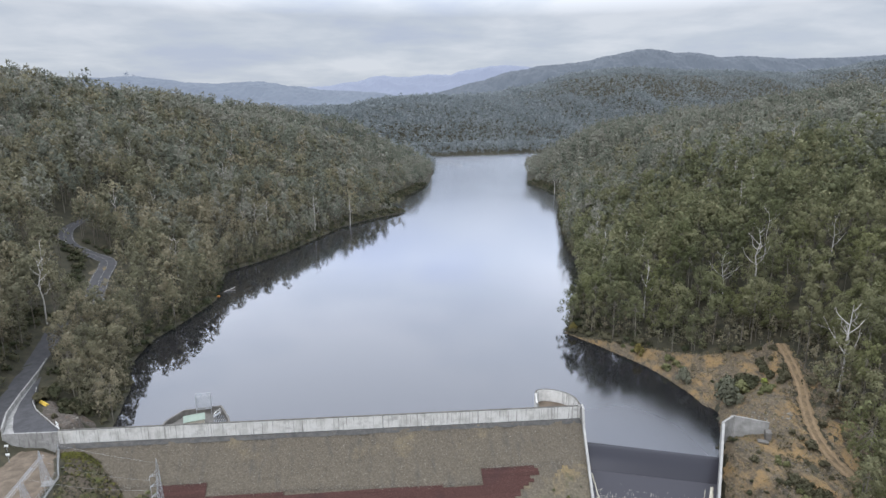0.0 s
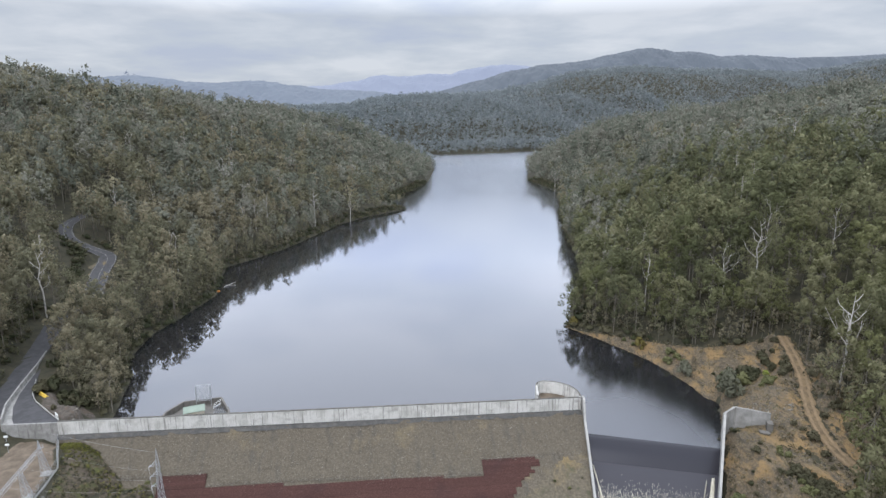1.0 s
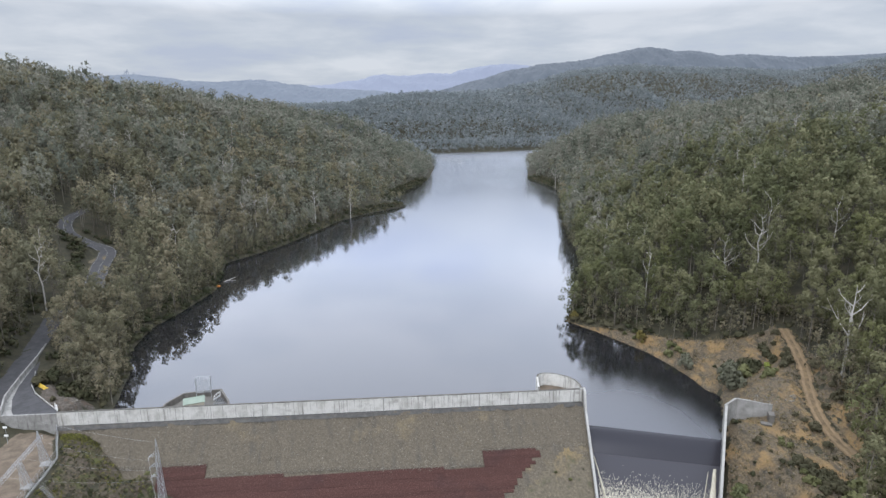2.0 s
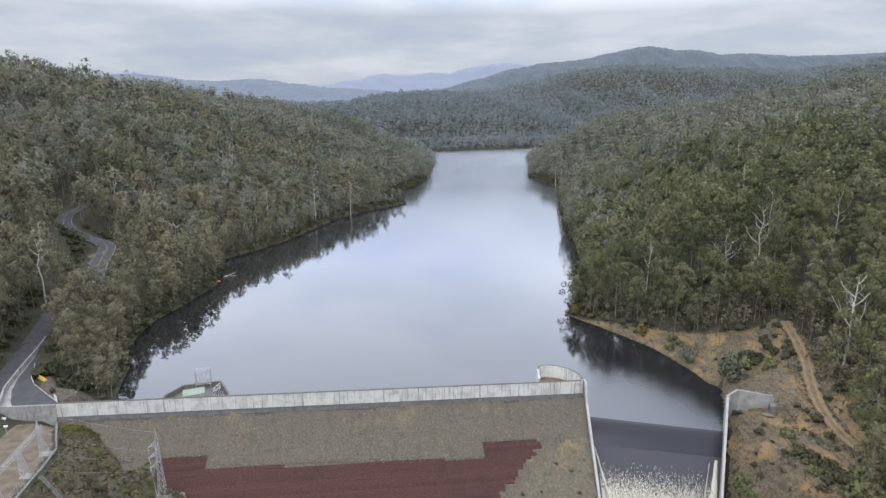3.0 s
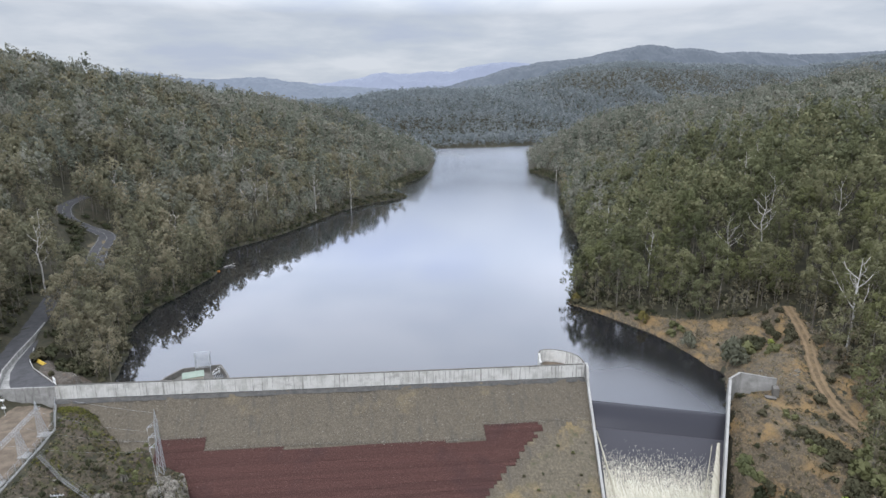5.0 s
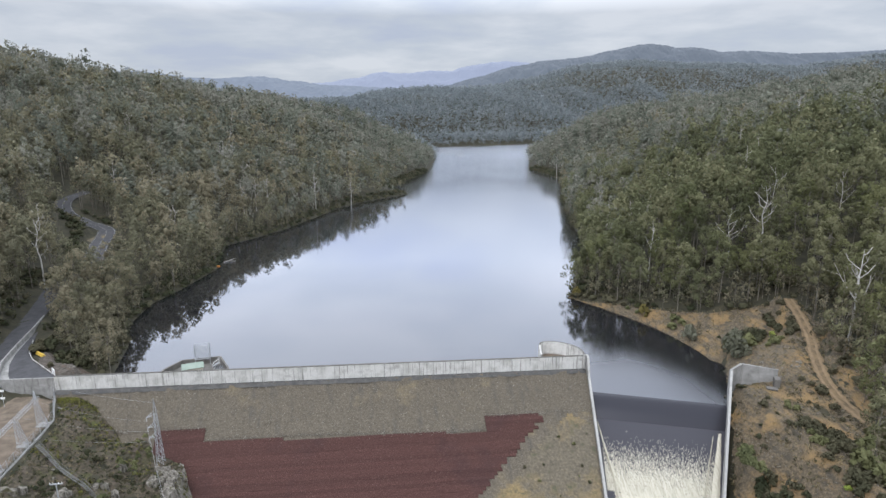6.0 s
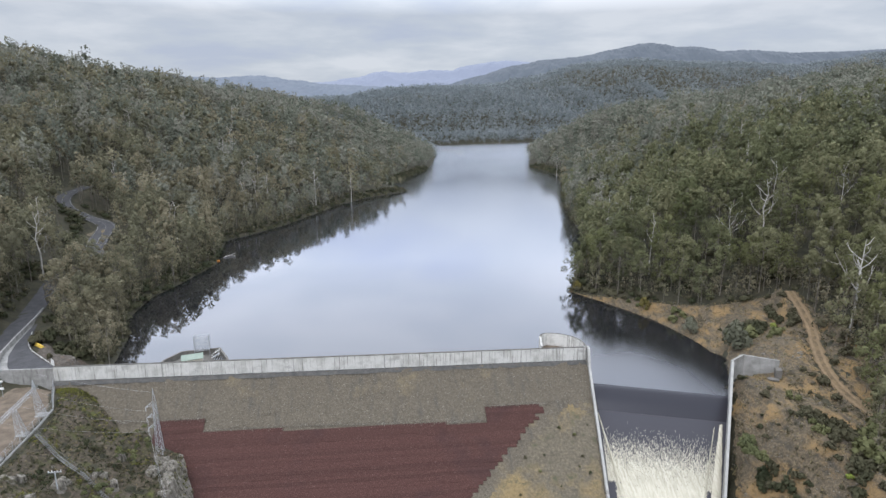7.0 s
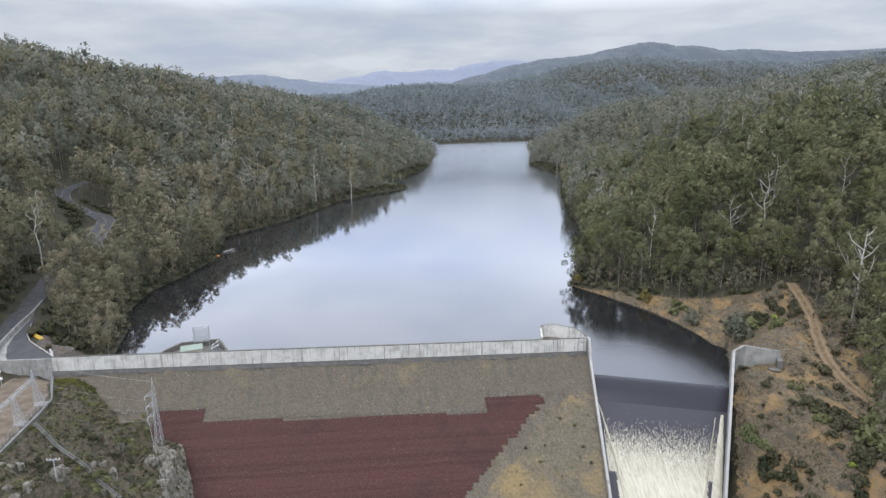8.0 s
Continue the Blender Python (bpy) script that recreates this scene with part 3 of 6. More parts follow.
def gum(seed, clumps, count, size, limbs, tall=20.0, wide=3.4, deep=5.0, sides=5, lobe=0.75, up=0.15, core=0.28):
    """A eucalypt: a bare tapered trunk, limbs, and a crown of small clumps heaped into a dome. Returns leaves and wood."""
    rng = np.random.RandomState(seed)
    lean = rng.normal(size=2) * 0.6
    centres, radii = [], []
    r0 = wide * 1.50 / math.sqrt(clumps + 1)
    skew = rng.uniform(0, 6.28)
    for i in range(clumps):
        f = (i + rng.uniform(0.2, 0.8)) / clumps
        up = 1.0 - 1.35 * f
        out = math.sqrt(max(0.0, 1 - up * up)) if up > 0 else 1.0 + 0.25 * up
        a = i * 2.4 + rng.uniform(-0.8, 0.8)
        k = rng.uniform(0.62, 1.0) * (1 + 0.18 * math.cos(a - skew))
        centres.append(np.array([math.cos(a) * out * wide * k + lean[0] * (0.6 + 0.4 * up), math.sin(a) * out * wide * k + lean[1] * (0.6 + 0.4 * up),
                                 tall - r0 * 0.7 - deep + deep * up * rng.uniform(0.82, 1.04) + rng.uniform(-0.5, 0.3)]))
        radii.append(r0 * rng.uniform(0.62, 1.25))
    leaves = sprays(rng, centres, radii, count, size, core=core, sides=sides, lobe=lobe, up=up)
    top = np.array([lean[0], lean[1], tall - deep * 0.6])
    mid = np.array([lean[0] * 0.3, lean[1] * 0.3, tall * 0.45])
    wood = [((0, 0, -1.0), mid, 0.17, 0.12), (mid, top, 0.12, 0.05)]
    for c in centres[-limbs:] if limbs else []:
        base = mid + (top - mid) * rng.uniform(0.25, 0.85)
        wood.append((base, c, 0.07, 0.03))
    return leaves, wood


def crop(trees, variants, name, leaf, label, category):
    """Many trees as one mesh. trees: rows of x, y, z, turn, scale, stretch; variants: leaves and wood."""
    rng = np.random.RandomState(len(trees))
    which = rng.randint(0, len(variants), len(trees))
    points, normals, index, tint = [], [], [], []
    for i, (leaves, wood) in enumerate(variants):
        t = trees[which == i]
        if not len(t):
            continue
        c, s = np.cos(t[:, 3])[:, None], np.sin(t[:, 3])[:, None]
        for src, nor, slot in ((leaves[0], leaves[1], 0), (wood, wood, 1)):
            if src is None:
                continue
            p = np.empty((len(t), len(src), 3), np.float32)
            p[:, :, 0] = (src[:, 0] * c - src[:, 1] * s) * t[:, 4:5] + t[:, 0:1]
            p[:, :, 1] = (src[:, 0] * s + src[:, 1] * c) * t[:, 4:5] + t[:, 1:2]
            p[:, :, 2] = src[:, 2] * (t[:, 4] * t[:, 5])[:, None] + t[:, 2:3]
            q = np.empty_like(p)
            if slot == 0:
                q[:, :, 0] = nor[:, 0] * c - nor[:, 1] * s
                q[:, :, 1] = nor[:, 0] * s + nor[:, 1] * c
                q[:, :, 2] = nor[:, 2]
            else:
                tri = p.reshape(-1, 3, 3)
                n = np.cross(tri[:, 1] - tri[:, 0], tri[:, 2] - tri[:, 0])
                n /= np.linalg.norm(n, axis=1)[:, None] + 1e-9
                q = np.repeat(n[:, None, :], 3, 1)
            points.append(p.reshape(-1, 3)); normals.append(q.reshape(-1, 3))
            index.append(np.full(len(t) * len(src) // 3, slot, np.int32))
            tint.append(np.repeat(rng.uniform(0, 1, len(t)), len(src) // 3))
    me = triangles(name, np.concatenate(points), [leaf, BARK], np.concatenate(index), np.concatenate(normals))
    me.attributes.new("tint", "FLOAT", "FACE").data.foreach_set("value", np.concatenate(tint).astype(np.float32))
    return tagged(new(name, me), label, category, kind="stuff")


def inside(px, py, poly):
    r = np.zeros(px.shape, bool)
    for a, b in zip(poly, poly[1:] + poly[:1]):
        if a[1] != b[1]:
            r ^= ((a[1] > py) != (b[1] > py)) & (px < (b[0] - a[0]) * (py - a[1]) / (b[1] - a[1]) + a[0])
    return r


CLEARING = [(84, 80), (92, 68), (103, 56), (112, 42), (122, 30), (131, 22), (138, 17), (137, 5), (130.5, -8.5), (126.5, -19), (122.5, -30), (122.0, -38), (113.0, -44), (105.5, -54), (101, -66), (100, -90), (60, -100), (60, -5), (80, 40)]
PAD = [(-66, -90), (-66, 10), (-70, 19), (-78, 21), (-84, 25), (-88, 34), (-94, 42), (-100, 57), (-106, 59), (-105, 45), (-101.5, 25), (-97, 5), (-97, -90)]
VERGE = [(-104, 94), (-107, 112), (-112, 132), (-115.5, 143), (-120, 141), (-122, 134), (-116, 118), (-110, 92)]
# low trees and a widened cutting keep the road open to the camera
LOW_TREES = [(-116, 88), (-86, 88), (-82, 120), (-92, 150), (-108, 164), (-118, 150)]
CUTTING = [(-102, 92), (-106, 128), (-110, 143), (-122, 158), (-136, 163), (-141, 168), (-149, 164), (-148, 152), (-136, 142), (-126, 130), (-118, 105), (-112, 90)]


def road_dist(px, py, line):
    best = np.full(px.shape, 1e9)
    for a, b in zip(line, line[1:]):
        best = np.minimum(best, seg_dist(px, py, a[:2], b[:2])[0])
    return best


SNAGS = [  # dead trees: x, y, height, spread, trunk radius, limbs
    (-93.5, 162, 17, 0.25, 0.36, 4), (-72.2, 235.7, 18, 0.30, 0.34, 5), (-66.5, 246, 20, 0.35, 0.36, 6), (-60, 252, 22, 0.35, 0.36, 6), (-32.3, 287.6, 25, 0.30, 0.40, 8), (-8, 322, 21, 0.25, 0.32, 5),
    (113.7, 63.1, 22, 0.28, 0.28, 5), (131.5, -15.5, 24, 0.50, 0.42, 9), (147, 46, 24, 0.42, 0.36, 9), (196, 141, 24, 0.35, 0.34, 6), (126, 128, 22, 0.30, 0.28, 5), (128, 141, 22, 0.3, 0.28, 4),
    (-113, 78, 23, 0.40, 0.34, 7), (-97, 300, 24, 0.4, 0.38, 7), (-92, 306, 24, 0.4, 0.36, 6), (-180, 248, 24, 0.3, 0.32, 5), (-262, 375, 26, 0.35, 0.42, 7), (-150, 277, 23, 0.35, 0.32, 5), (-110, 400, 24, 0.2, 0.34, 4),
    (-130, 330, 23, 0.35, 0.32, 6), (240, 160, 24, 0.35, 0.36, 6), (262, 210, 24, 0.3, 0.36, 6), (330, 330, 24, 0.3, 0.38, 5), (420, 400, 25, 0.3, 0.4, 5), (205, 470, 22, 0.3, 0.34, 6), (150, 210, 22, 0.35, 0.30, 6),
    (170, 95, 23, 0.35, 0.30, 6), (185, 110, 24, 0.3, 0.30, 5), (-131, 196, 22, 0.35, 0.32, 5), (-118, 215, 22, 0.3, 0.30, 5), (300, 260, 24, 0.35, 0.36, 6), (225, 250, 23, 0.3, 0.34, 5),
    (-77, 266, 23, 0.30, 0.22, 6), (-74, 276, 23, 0.35, 0.22, 6), (-71, 285, 23, 0.35, 0.22, 5), (-35.5, 337, 23, 0.3, 0.24, 6), (-116, 269, 22, 0.3, 0.24, 5), (-89, 155, 20, 0.3, 0.26, 5), (-102, 349, 22, 0.4, 0.24, 6), (-123, 100, 21, 0.4, 0.26, 7),
    (128, 98.5, 22, 0.2, 0.20, 5), (142, 188, 22, 0.35, 0.24, 6), (136.6, 48.6, 21, 0.45, 0.18, 8), (159, 59, 21, 0.5, 0.2, 7), (170, 39, 21, 0.4, 0.2, 5), (131, 120, 20, 0.3, 0.2, 4), (162, 146, 21, 0.3, 0.2, 5)]


def spots(x0, x1, y0, y1, gap, seed, reach=0.80, clear=True):
    """Jittered places for trees within a wedge a little wider than the camera's view: x, y, z."""
    rng = np.random.RandomState(seed)
    X, Y = np.meshgrid(np.arange(x0, x1, gap), np.arange(y0, y1, gap))
    X[1::2] += gap / 2
    X, Y = X.ravel(), Y.ravel()
    X = X + rng.uniform(-0.42, 0.42, X.shape) * gap
    Y = Y + rng.uniform(-0.42, 0.42, Y.shape) * gap
    eye_x, eye_y = 7.0, -150.0
    side = (X - eye_x) - 0.124 * (Y - eye_y)
    ok = np.abs(side) < reach * (Y - eye_y) + 30
    X, Y = X[ok], Y[ok]
    d = shore_dist(X, Y)
    ok = (d > 0.3) & ~((Y < 6) & (X < 75)) & ~inside(X, Y, CLEARING) & ~inside(X, Y, PAD) & ~(inside(X, Y, CUTTING) & clear)
    X, Y = X[ok], Y[ok]
    ok = np.ones(X.shape, bool)
    for (line, half, _), extra in zip(ROADS, (2.2, 3.4, 1.2)):
        ok &= road_dist(X, Y, line) > half + extra
    for sx, sy, *_ in SNAGS:
        ok &= np.hypot(X - sx, Y - sy) > 3.2
    X, Y = X[ok], Y[ok]
    return np.stack([X, Y, height(X, Y)], 1)


def shore_growth(px, py):
    """Trees of the west shore are lower by the water."""
    low = 0.90 - 0.16 * smooth(py, 150, 220)
    return np.where(px < 40, low + (1 - low) * smooth(shore_dist(px, py), 2, 28), 1.0)


def with_turns(p, seed, low=0.8, high=1.2):
    rng = np.random.RandomState(seed)
    k = len(p)
    size = rng.uniform(low, high, (k, 1)) * (np.where(inside(p[:, 0], p[:, 1], LOW_TREES), 0.84, 1.0) * shore_growth(p[:, 0], p[:, 1]))[:, None]
    size = size * np.where(rng.uniform(size=(k, 1)) < 0.05, 1.28, 1.0)      # a few tower over the rest
    return np.concatenate([p, rng.uniform(0, 6.28, (k, 1)), size, rng.uniform(0.86, 1.14, (k, 1))], 1)


NEAR = [gum(i, 16, 940, 0.33, 8, tall=18 + (i % 3) * 2.2, wide=3.0 + 0.4 * (i % 4), deep=5.8 + (i % 4) * 1.6, core=0) for i in range(8)]
MID = [gum(20 + i, 11, 250, 0.50, 0, tall=18 + (i % 4) * 1.7, wide=3.3 + 0.4 * (i % 3), deep=6.2 + (i % 4) * 1.5, sides=6) for i in range(12)]
BACK = [gum(80 + i, 7, 72, 0.82, 0, tall=18 + (i % 3), wide=3.7, deep=7.0) for i in range(10)]
FAR = [gum(40 + i, 4, 28, 1.3, 0, tall=14, wide=4.6, deep=6.5, lobe=0.3, up=0.6, sides=4) for i in range(6)]
REMOTE = [gum(60 + i, 3, 12, 1.7, 0, tall=12.5, wide=4.6, deep=6.0, lobe=0.3, up=0.6, sides=4) for i in range(5)]
BUSH = [(sprays(np.random.RandomState(100 + i), [np.array([math.cos(k * 2.1 + i) * 1.1, math.sin(k * 2.1 + i) * 1.1, 0.9 + 0.35 * (k % 2)]) for k in range(4)], [1.25, 1.1, 1.4, 1.0], 44, 0.44, core=0.66, sides=4), []) for i in range(5)]


def pack(variants, sides):
    return [(leaves, bars(wood, sides) if sides and wood else None) for leaves, wood in variants]


def hidden_from_camera(p):
    """Trees that a crest hides from just above the camera's start."""
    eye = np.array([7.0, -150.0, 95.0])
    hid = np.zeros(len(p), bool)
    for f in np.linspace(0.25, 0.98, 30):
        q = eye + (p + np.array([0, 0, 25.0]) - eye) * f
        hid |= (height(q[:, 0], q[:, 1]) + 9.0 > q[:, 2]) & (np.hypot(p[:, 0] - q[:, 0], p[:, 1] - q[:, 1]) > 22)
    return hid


def plant_forest():
    a = spots(-420, 520, -80, 330, 6.1, 1)
    b = spots(-480, 700, 330, 720, 6.9, 2)
    c = spots(-800, 1250, 720, 1350, 8.0, 3)
    e = spots(-1500, 2600, 1350, 1780, 9.5, 4)
    c = c[shore_dist(c[:, 0], c[:, 1]) < 620]
    b = b[shore_dist(b[:, 0], b[:, 1]) < np.where(b[:, 0] < 60, 330, 420)]
    a = a[shore_dist(a[:, 0], a[:, 1]) < 330]
    # trees that crests hide from the camera are simpler, every second one left out
    hid = [hidden_from_camera(rows) for rows in (a, b, c, e)]
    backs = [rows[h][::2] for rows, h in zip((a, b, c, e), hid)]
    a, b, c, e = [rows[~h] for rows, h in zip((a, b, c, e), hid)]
    crop(with_turns(np.concatenate(backs), 17, 0.8, 1.2), pack([gum(180 + i, 1, 4, 1.2, 0, tall=15, wide=3.6, deep=4.0, sides=4) for i in range(4)], 0), "forest_behind", LEAF_HAZED, "eucalypt forest beyond the crests", "forest")
    # the nearest trees stand as things of their own
    rng = np.random.RandomState(5)
    dist = np.hypot(a[:, 0] - 7, a[:, 1] + 150)
    edge = np.argsort(dist)
    single, rest = a[edge[:300]], a[edge[300:]]
    wood_meshes = [triangles("trunk", bars(w, 6), [BARK]) for _, w in NEAR]
    leaf_meshes = [triangles("crown", lv[0], [LEAF], None, lv[1]) for lv, _ in NEAR]
    leaf_east = [triangles("crown", lv[0], [LEAF_EAST], None, lv[1]) for lv, _ in NEAR]
    leaf_green = [triangles("crown", lv[0], [LEAF_GREEN], None, lv[1]) for lv, _ in NEAR]
    for i, (x, y, z) in enumerate(single):
        k = i % len(NEAR)
        green = x > 0 and rng.uniform() < 0.45
        t = thing("gum_tree", "tall eucalypt with bare grey trunk and %s domed crown" % ("fresh green" if green else "olive green"), "tree", group="trees at the forest's edge")
        tr = new("trunk", wood_meshes[k]); tr.parent = t
        cr = new("crown", leaf_green[k] if green else leaf_east[k] if x > 0 else leaf_meshes[k]); cr.parent = t
        s = rng.uniform(0.75, 1.12) * (0.84 if inside(np.array([x]), np.array([y]), LOW_TREES)[0] else 1.0) * shore_growth(np.array([x]), np.array([y]))[0]
        t.matrix_world = Matrix.LocRotScale((x, y, z), Euler((0, 0, rng.uniform(0, 6.28))), (s, s, s * rng.uniform(0.88, 1.15)))
    # saplings fill the forest's edge
    y_ = spots(-140, 165, -64, 260, 3.4, 21)
    dy = shore_dist(y_[:, 0], y_[:, 1])
    ring = np.full(len(y_), 1e9)
    for p, q in zip(CLEARING, CLEARING[1:] + CLEARING[:1]):
        ring = np.minimum(ring, seg_dist(y_[:, 0], y_[:, 1], p, q)[0])
    y_ = y_[((dy < 14) | (ring < 13)) & (np.random.RandomState(22).uniform(size=len(y_)) < 0.9)]
    crop(with_turns(y_, 23, 0.38, 0.72), pack([gum(120 + i, 8, 120, 0.44, 0, tall=15, wide=2.3, deep=7.5, sides=4) for i in range(5)], 3), "saplings", LEAF, "young eucalypts and tall scrub at the forest's edge", "saplings")
    gone = np.hypot(rest[:, 0] - 7, rest[:, 1] + 150) > 540
    crop(with_turns(rest[gone], 16, 0.72, 1.25), pack(BACK, 0), "forest_slope", LEAF_HAZED, "dense olive-green eucalypt forest on the upper slopes", "forest")
    rest = rest[~gone]
    # the farther a tree, the likelier it gets the leaves tinted for haze
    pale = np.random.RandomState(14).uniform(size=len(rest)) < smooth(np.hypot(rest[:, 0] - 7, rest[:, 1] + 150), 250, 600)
    east = rest[:, 0] > 40 + 0.13 * rest[:, 1]
    crop(with_turns(rest[~pale & ~east], 6, 0.68, 1.24), pack(MID, 3), "forest_near", LEAF, "dense brown-olive eucalypt forest on the western valley side", "forest")
    crop(with_turns(rest[~pale & east], 36, 0.68, 1.24), pack(MID, 3), "forest_near", LEAF_EAST, "dense olive-green eucalypt forest on the eastern valley side", "forest")
    crop(with_turns(rest[pale], 26, 0.68, 1.24), pack(MID, 3), "forest_near", LEAF_HAZED, "dense eucalypt forest on the valley sides, leaves greyed for haze", "forest")
    # towards the skyline the haze-tinted leaves take over from the plain ones
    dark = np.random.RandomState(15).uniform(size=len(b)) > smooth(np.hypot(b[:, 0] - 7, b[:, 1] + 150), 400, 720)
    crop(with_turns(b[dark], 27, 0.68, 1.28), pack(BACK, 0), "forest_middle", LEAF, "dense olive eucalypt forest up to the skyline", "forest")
    crop(with_turns(b[~dark], 7, 0.68, 1.28), pack(BACK, 0), "forest_middle", LEAF_HAZED, "dense eucalypt forest up to the skyline, leaves greyed for haze", "forest")
    # low scrub on the slope below the winding road
    w = spots(-155, -95, 85, 170, 2.3, 31, clear=False)
    w = w[inside(w[:, 0], w[:, 1], CUTTING) & ~inside(w[:, 0], w[:, 1], VERGE) & (road_dist(w[:, 0], w[:, 1], ROADS[1][0]) > 5.2)]
    v = spots(-136, -97, -30, 84, 2.7, 33)
    w = np.concatenate([w, v[(road_dist(v[:, 0], v[:, 1], ROADS[0][0]) > 4.6) & (v[:, 0] < -90 - 0.16 * v[:, 1])]])
    crop(with_turns(w, 32, 0.5, 1.15), pack(BUSH, 0), "roadside_scrub", SHRUB, "dark low scrub on the slopes beside the roads", "undergrowth")
    crop(with_turns(c, 8, 0.8, 1.2), pack(FAR, 0), "forest_far", LEAF_FAR, "eucalypt forest beyond the lake's end, tinted grey-blue for haze", "forest")
    crop(with_turns(e, 9, 0.8, 1.2), pack(REMOTE, 0), "forest_ridge", LEAF_FAR, "forest on the far ridge, tinted grey-blue for haze", "forest")
    # undergrowth along the shore and under the forest's edge
    u = spots(-150, 300, -60, 560, 2.9, 11)
    d = shore_dist(u[:, 0], u[:, 1])
    near = np.random.RandomState(12).uniform(size=len(u))
    u = u[(d < 9) | ((d < 40) & (u[:, 1] < 60) & (near < 0.35))]
    u[:, 2] -= 0.3
    crop(with_turns(u, 13, 0.6, 1.5), pack(BUSH, 0), "undergrowth", SHRUB, "dark scrubby undergrowth along the shore", "undergrowth")


plant_forest()

# ---- lake ----
LAKE = [(x + 0.0, y) for x, y in SHORE[1:-5]]


def build_lake():
    pts = [Vector((x, y)) for x, y in LAKE]
    wide = []
    for i, p in enumerate(pts):
        a, b = pts[i - 1], pts[(i + 1) % len(pts)]
        t = (b - a).normalized()
        wide.append(p + Vector((-t.y, t.x)) * (4.0 if 0 < i < len(pts) - 1 else 3.0))
    edge = [(p.x, p.y, 0.0) for p in wide] + [(112, -2, 0.0), (102, -12.5, 0.0), (100.1, -14.8, 0.0), (98.1, -17.9, 0.0), (65.0, -5.85, 0.0), (65.0, -1.0, 0.0), (-73, 1.2, 0.0)]
    bm = bmesh.new()
    f = bm.faces.new([bm.verts.new(p) for p in edge])
    bmesh.ops.triangulate(bm, faces=[f])
    bmesh.ops.recalc_face_normals(bm, faces=bm.faces[:])
    if sum(f.normal.z for f in bm.faces) < 0:
        bmesh.ops.reverse_faces(bm, faces=bm.faces[:])
    tagged(part("lake_water", bm, WATER), "still dark lake mirroring the overcast sky", "water", kind="structure")


build_lake()


# ---- distance ----
def build_ridge(i, mat, name, label, step, bumps):
    line, width = RIDGES[i]
    xs = np.arange(line[0][0] - width * 1.2, line[-1][0] + width * 1.2, step)
    ys = np.arange(min(p[1] for p in line) - width * 1.6, max(p[1] for p in line) + 160, step * 1.6)

    def fn(X, Y):
        r, crest = np.zeros(X.shape), np.full(X.shape, 1e9)
        for a, b in zip(line, line[1:]):
            dist, s = seg_dist(X, Y, a, b)
            r = np.maximum(r, (a[2] + s * (b[2] - a[2])) * np.exp(-(dist / width) ** 2))
            crest = np.minimum(crest, dist)
        r = r * (1 + smooth(crest, 15, 250) * (0.07 * waves(X, Y, 420, 30 + i) + 0.05 * waves(X, Y, 150, 40 + i)))
        r = r + bumps * np.random.RandomState(i).uniform(-1, 1, X.shape)
        return X, Y, r - 2
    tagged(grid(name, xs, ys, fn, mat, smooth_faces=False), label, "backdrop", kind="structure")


# the ridges give off a pale blue glow in place of haze
build_ridge(1, haze_material("hazy_hill", (0.030, 0.034, 0.034), 1.0, (0.195, 0.235, 0.305)), "backdrop_west_ridge", "wooded ridge with a pale glow for haze", 11, 3.5)
build_ridge(2, haze_material("hazy_peak", (0.036, 0.039, 0.040), 1.0, (0.094, 0.119, 0.154)), "backdrop_peak_ridge", "high wooded ridge with a grey-blue glow for haze", 11, 3.5)
build_ridge(3, haze_material("hazy_range", (0.025, 0.028, 0.03), 1.0, (0.325, 0.375, 0.50)), "backdrop_far_range", "far mountain range with a blue glow for haze", 22, 4.0)


# ---- dam ----
X_WEST, X_EAST, TOP, FOOT = -73.8, 64.6, 8.6, 4.85


def crest_y(x):
    return 0.6 - 0.0153 * (x + 73)


def view_lift(x):
    """Raises the crest towards the west abutment to fit the camera's view."""
    return 1.2 * min(1.0, max(0.0, (X_EAST - x) / (X_EAST - X_WEST)))


def face(x, s, out=0.0):
    """A point of the downstream face, s metres out from its upper edge; out: metres off the face."""
    n = 1 / math.hypot(1, FALL)
    return (x, crest_y(x) - 0.8 - s - out * FALL * n, FOOT + view_lift(x) * max(0.0, 1 - s / 13) - FALL * s + out * n)


def face_grid(name, x0, x1, s0, s1, step, out, rough, mat, parent, keep, label=""):
    """Uneven sheet over a stretch of the face; keep(x, s) picks its cells."""
    rng = np.random.RandomState(len(name))
    xs, ss = np.arange(x0, x1 + step, step), np.arange(s0, s1 + step, step)
    bm = bmesh.new()
    made = {}
    for i in range(len(xs) - 1):
        for j in range(len(ss) - 1):
            if keep(xs[i] + step / 2, ss[j] + step / 2):
                quad = []
                for a, b in ((i, j), (i, j + 1), (i + 1, j + 1), (i + 1, j)):
                    if (a, b) not in made:
                        w = noise.noise((xs[a] * 0.35, ss[b] * 0.35, 1.0)) * rough * 1.6 + rng.uniform(-rough, rough)
                        made[a, b] = bm.verts.new(face(xs[a] + rng.uniform(-0.2, 0.2) * step, ss[b] + rng.uniform(-0.2, 0.2) * step, out + w))
                    quad.append(made[a, b])
                bm.faces.new(quad)
    return part(name, bm, mat, parent, label)


def red_top(x):
    return 9.6 if x < -35 else 12.2 + 1.2 * smooth(np.array(x), -20, 30) if x < 34.4 else 10.2


def red_east(s):
    return 49.0 - 1.22 * max(0.0, s - 11.5)


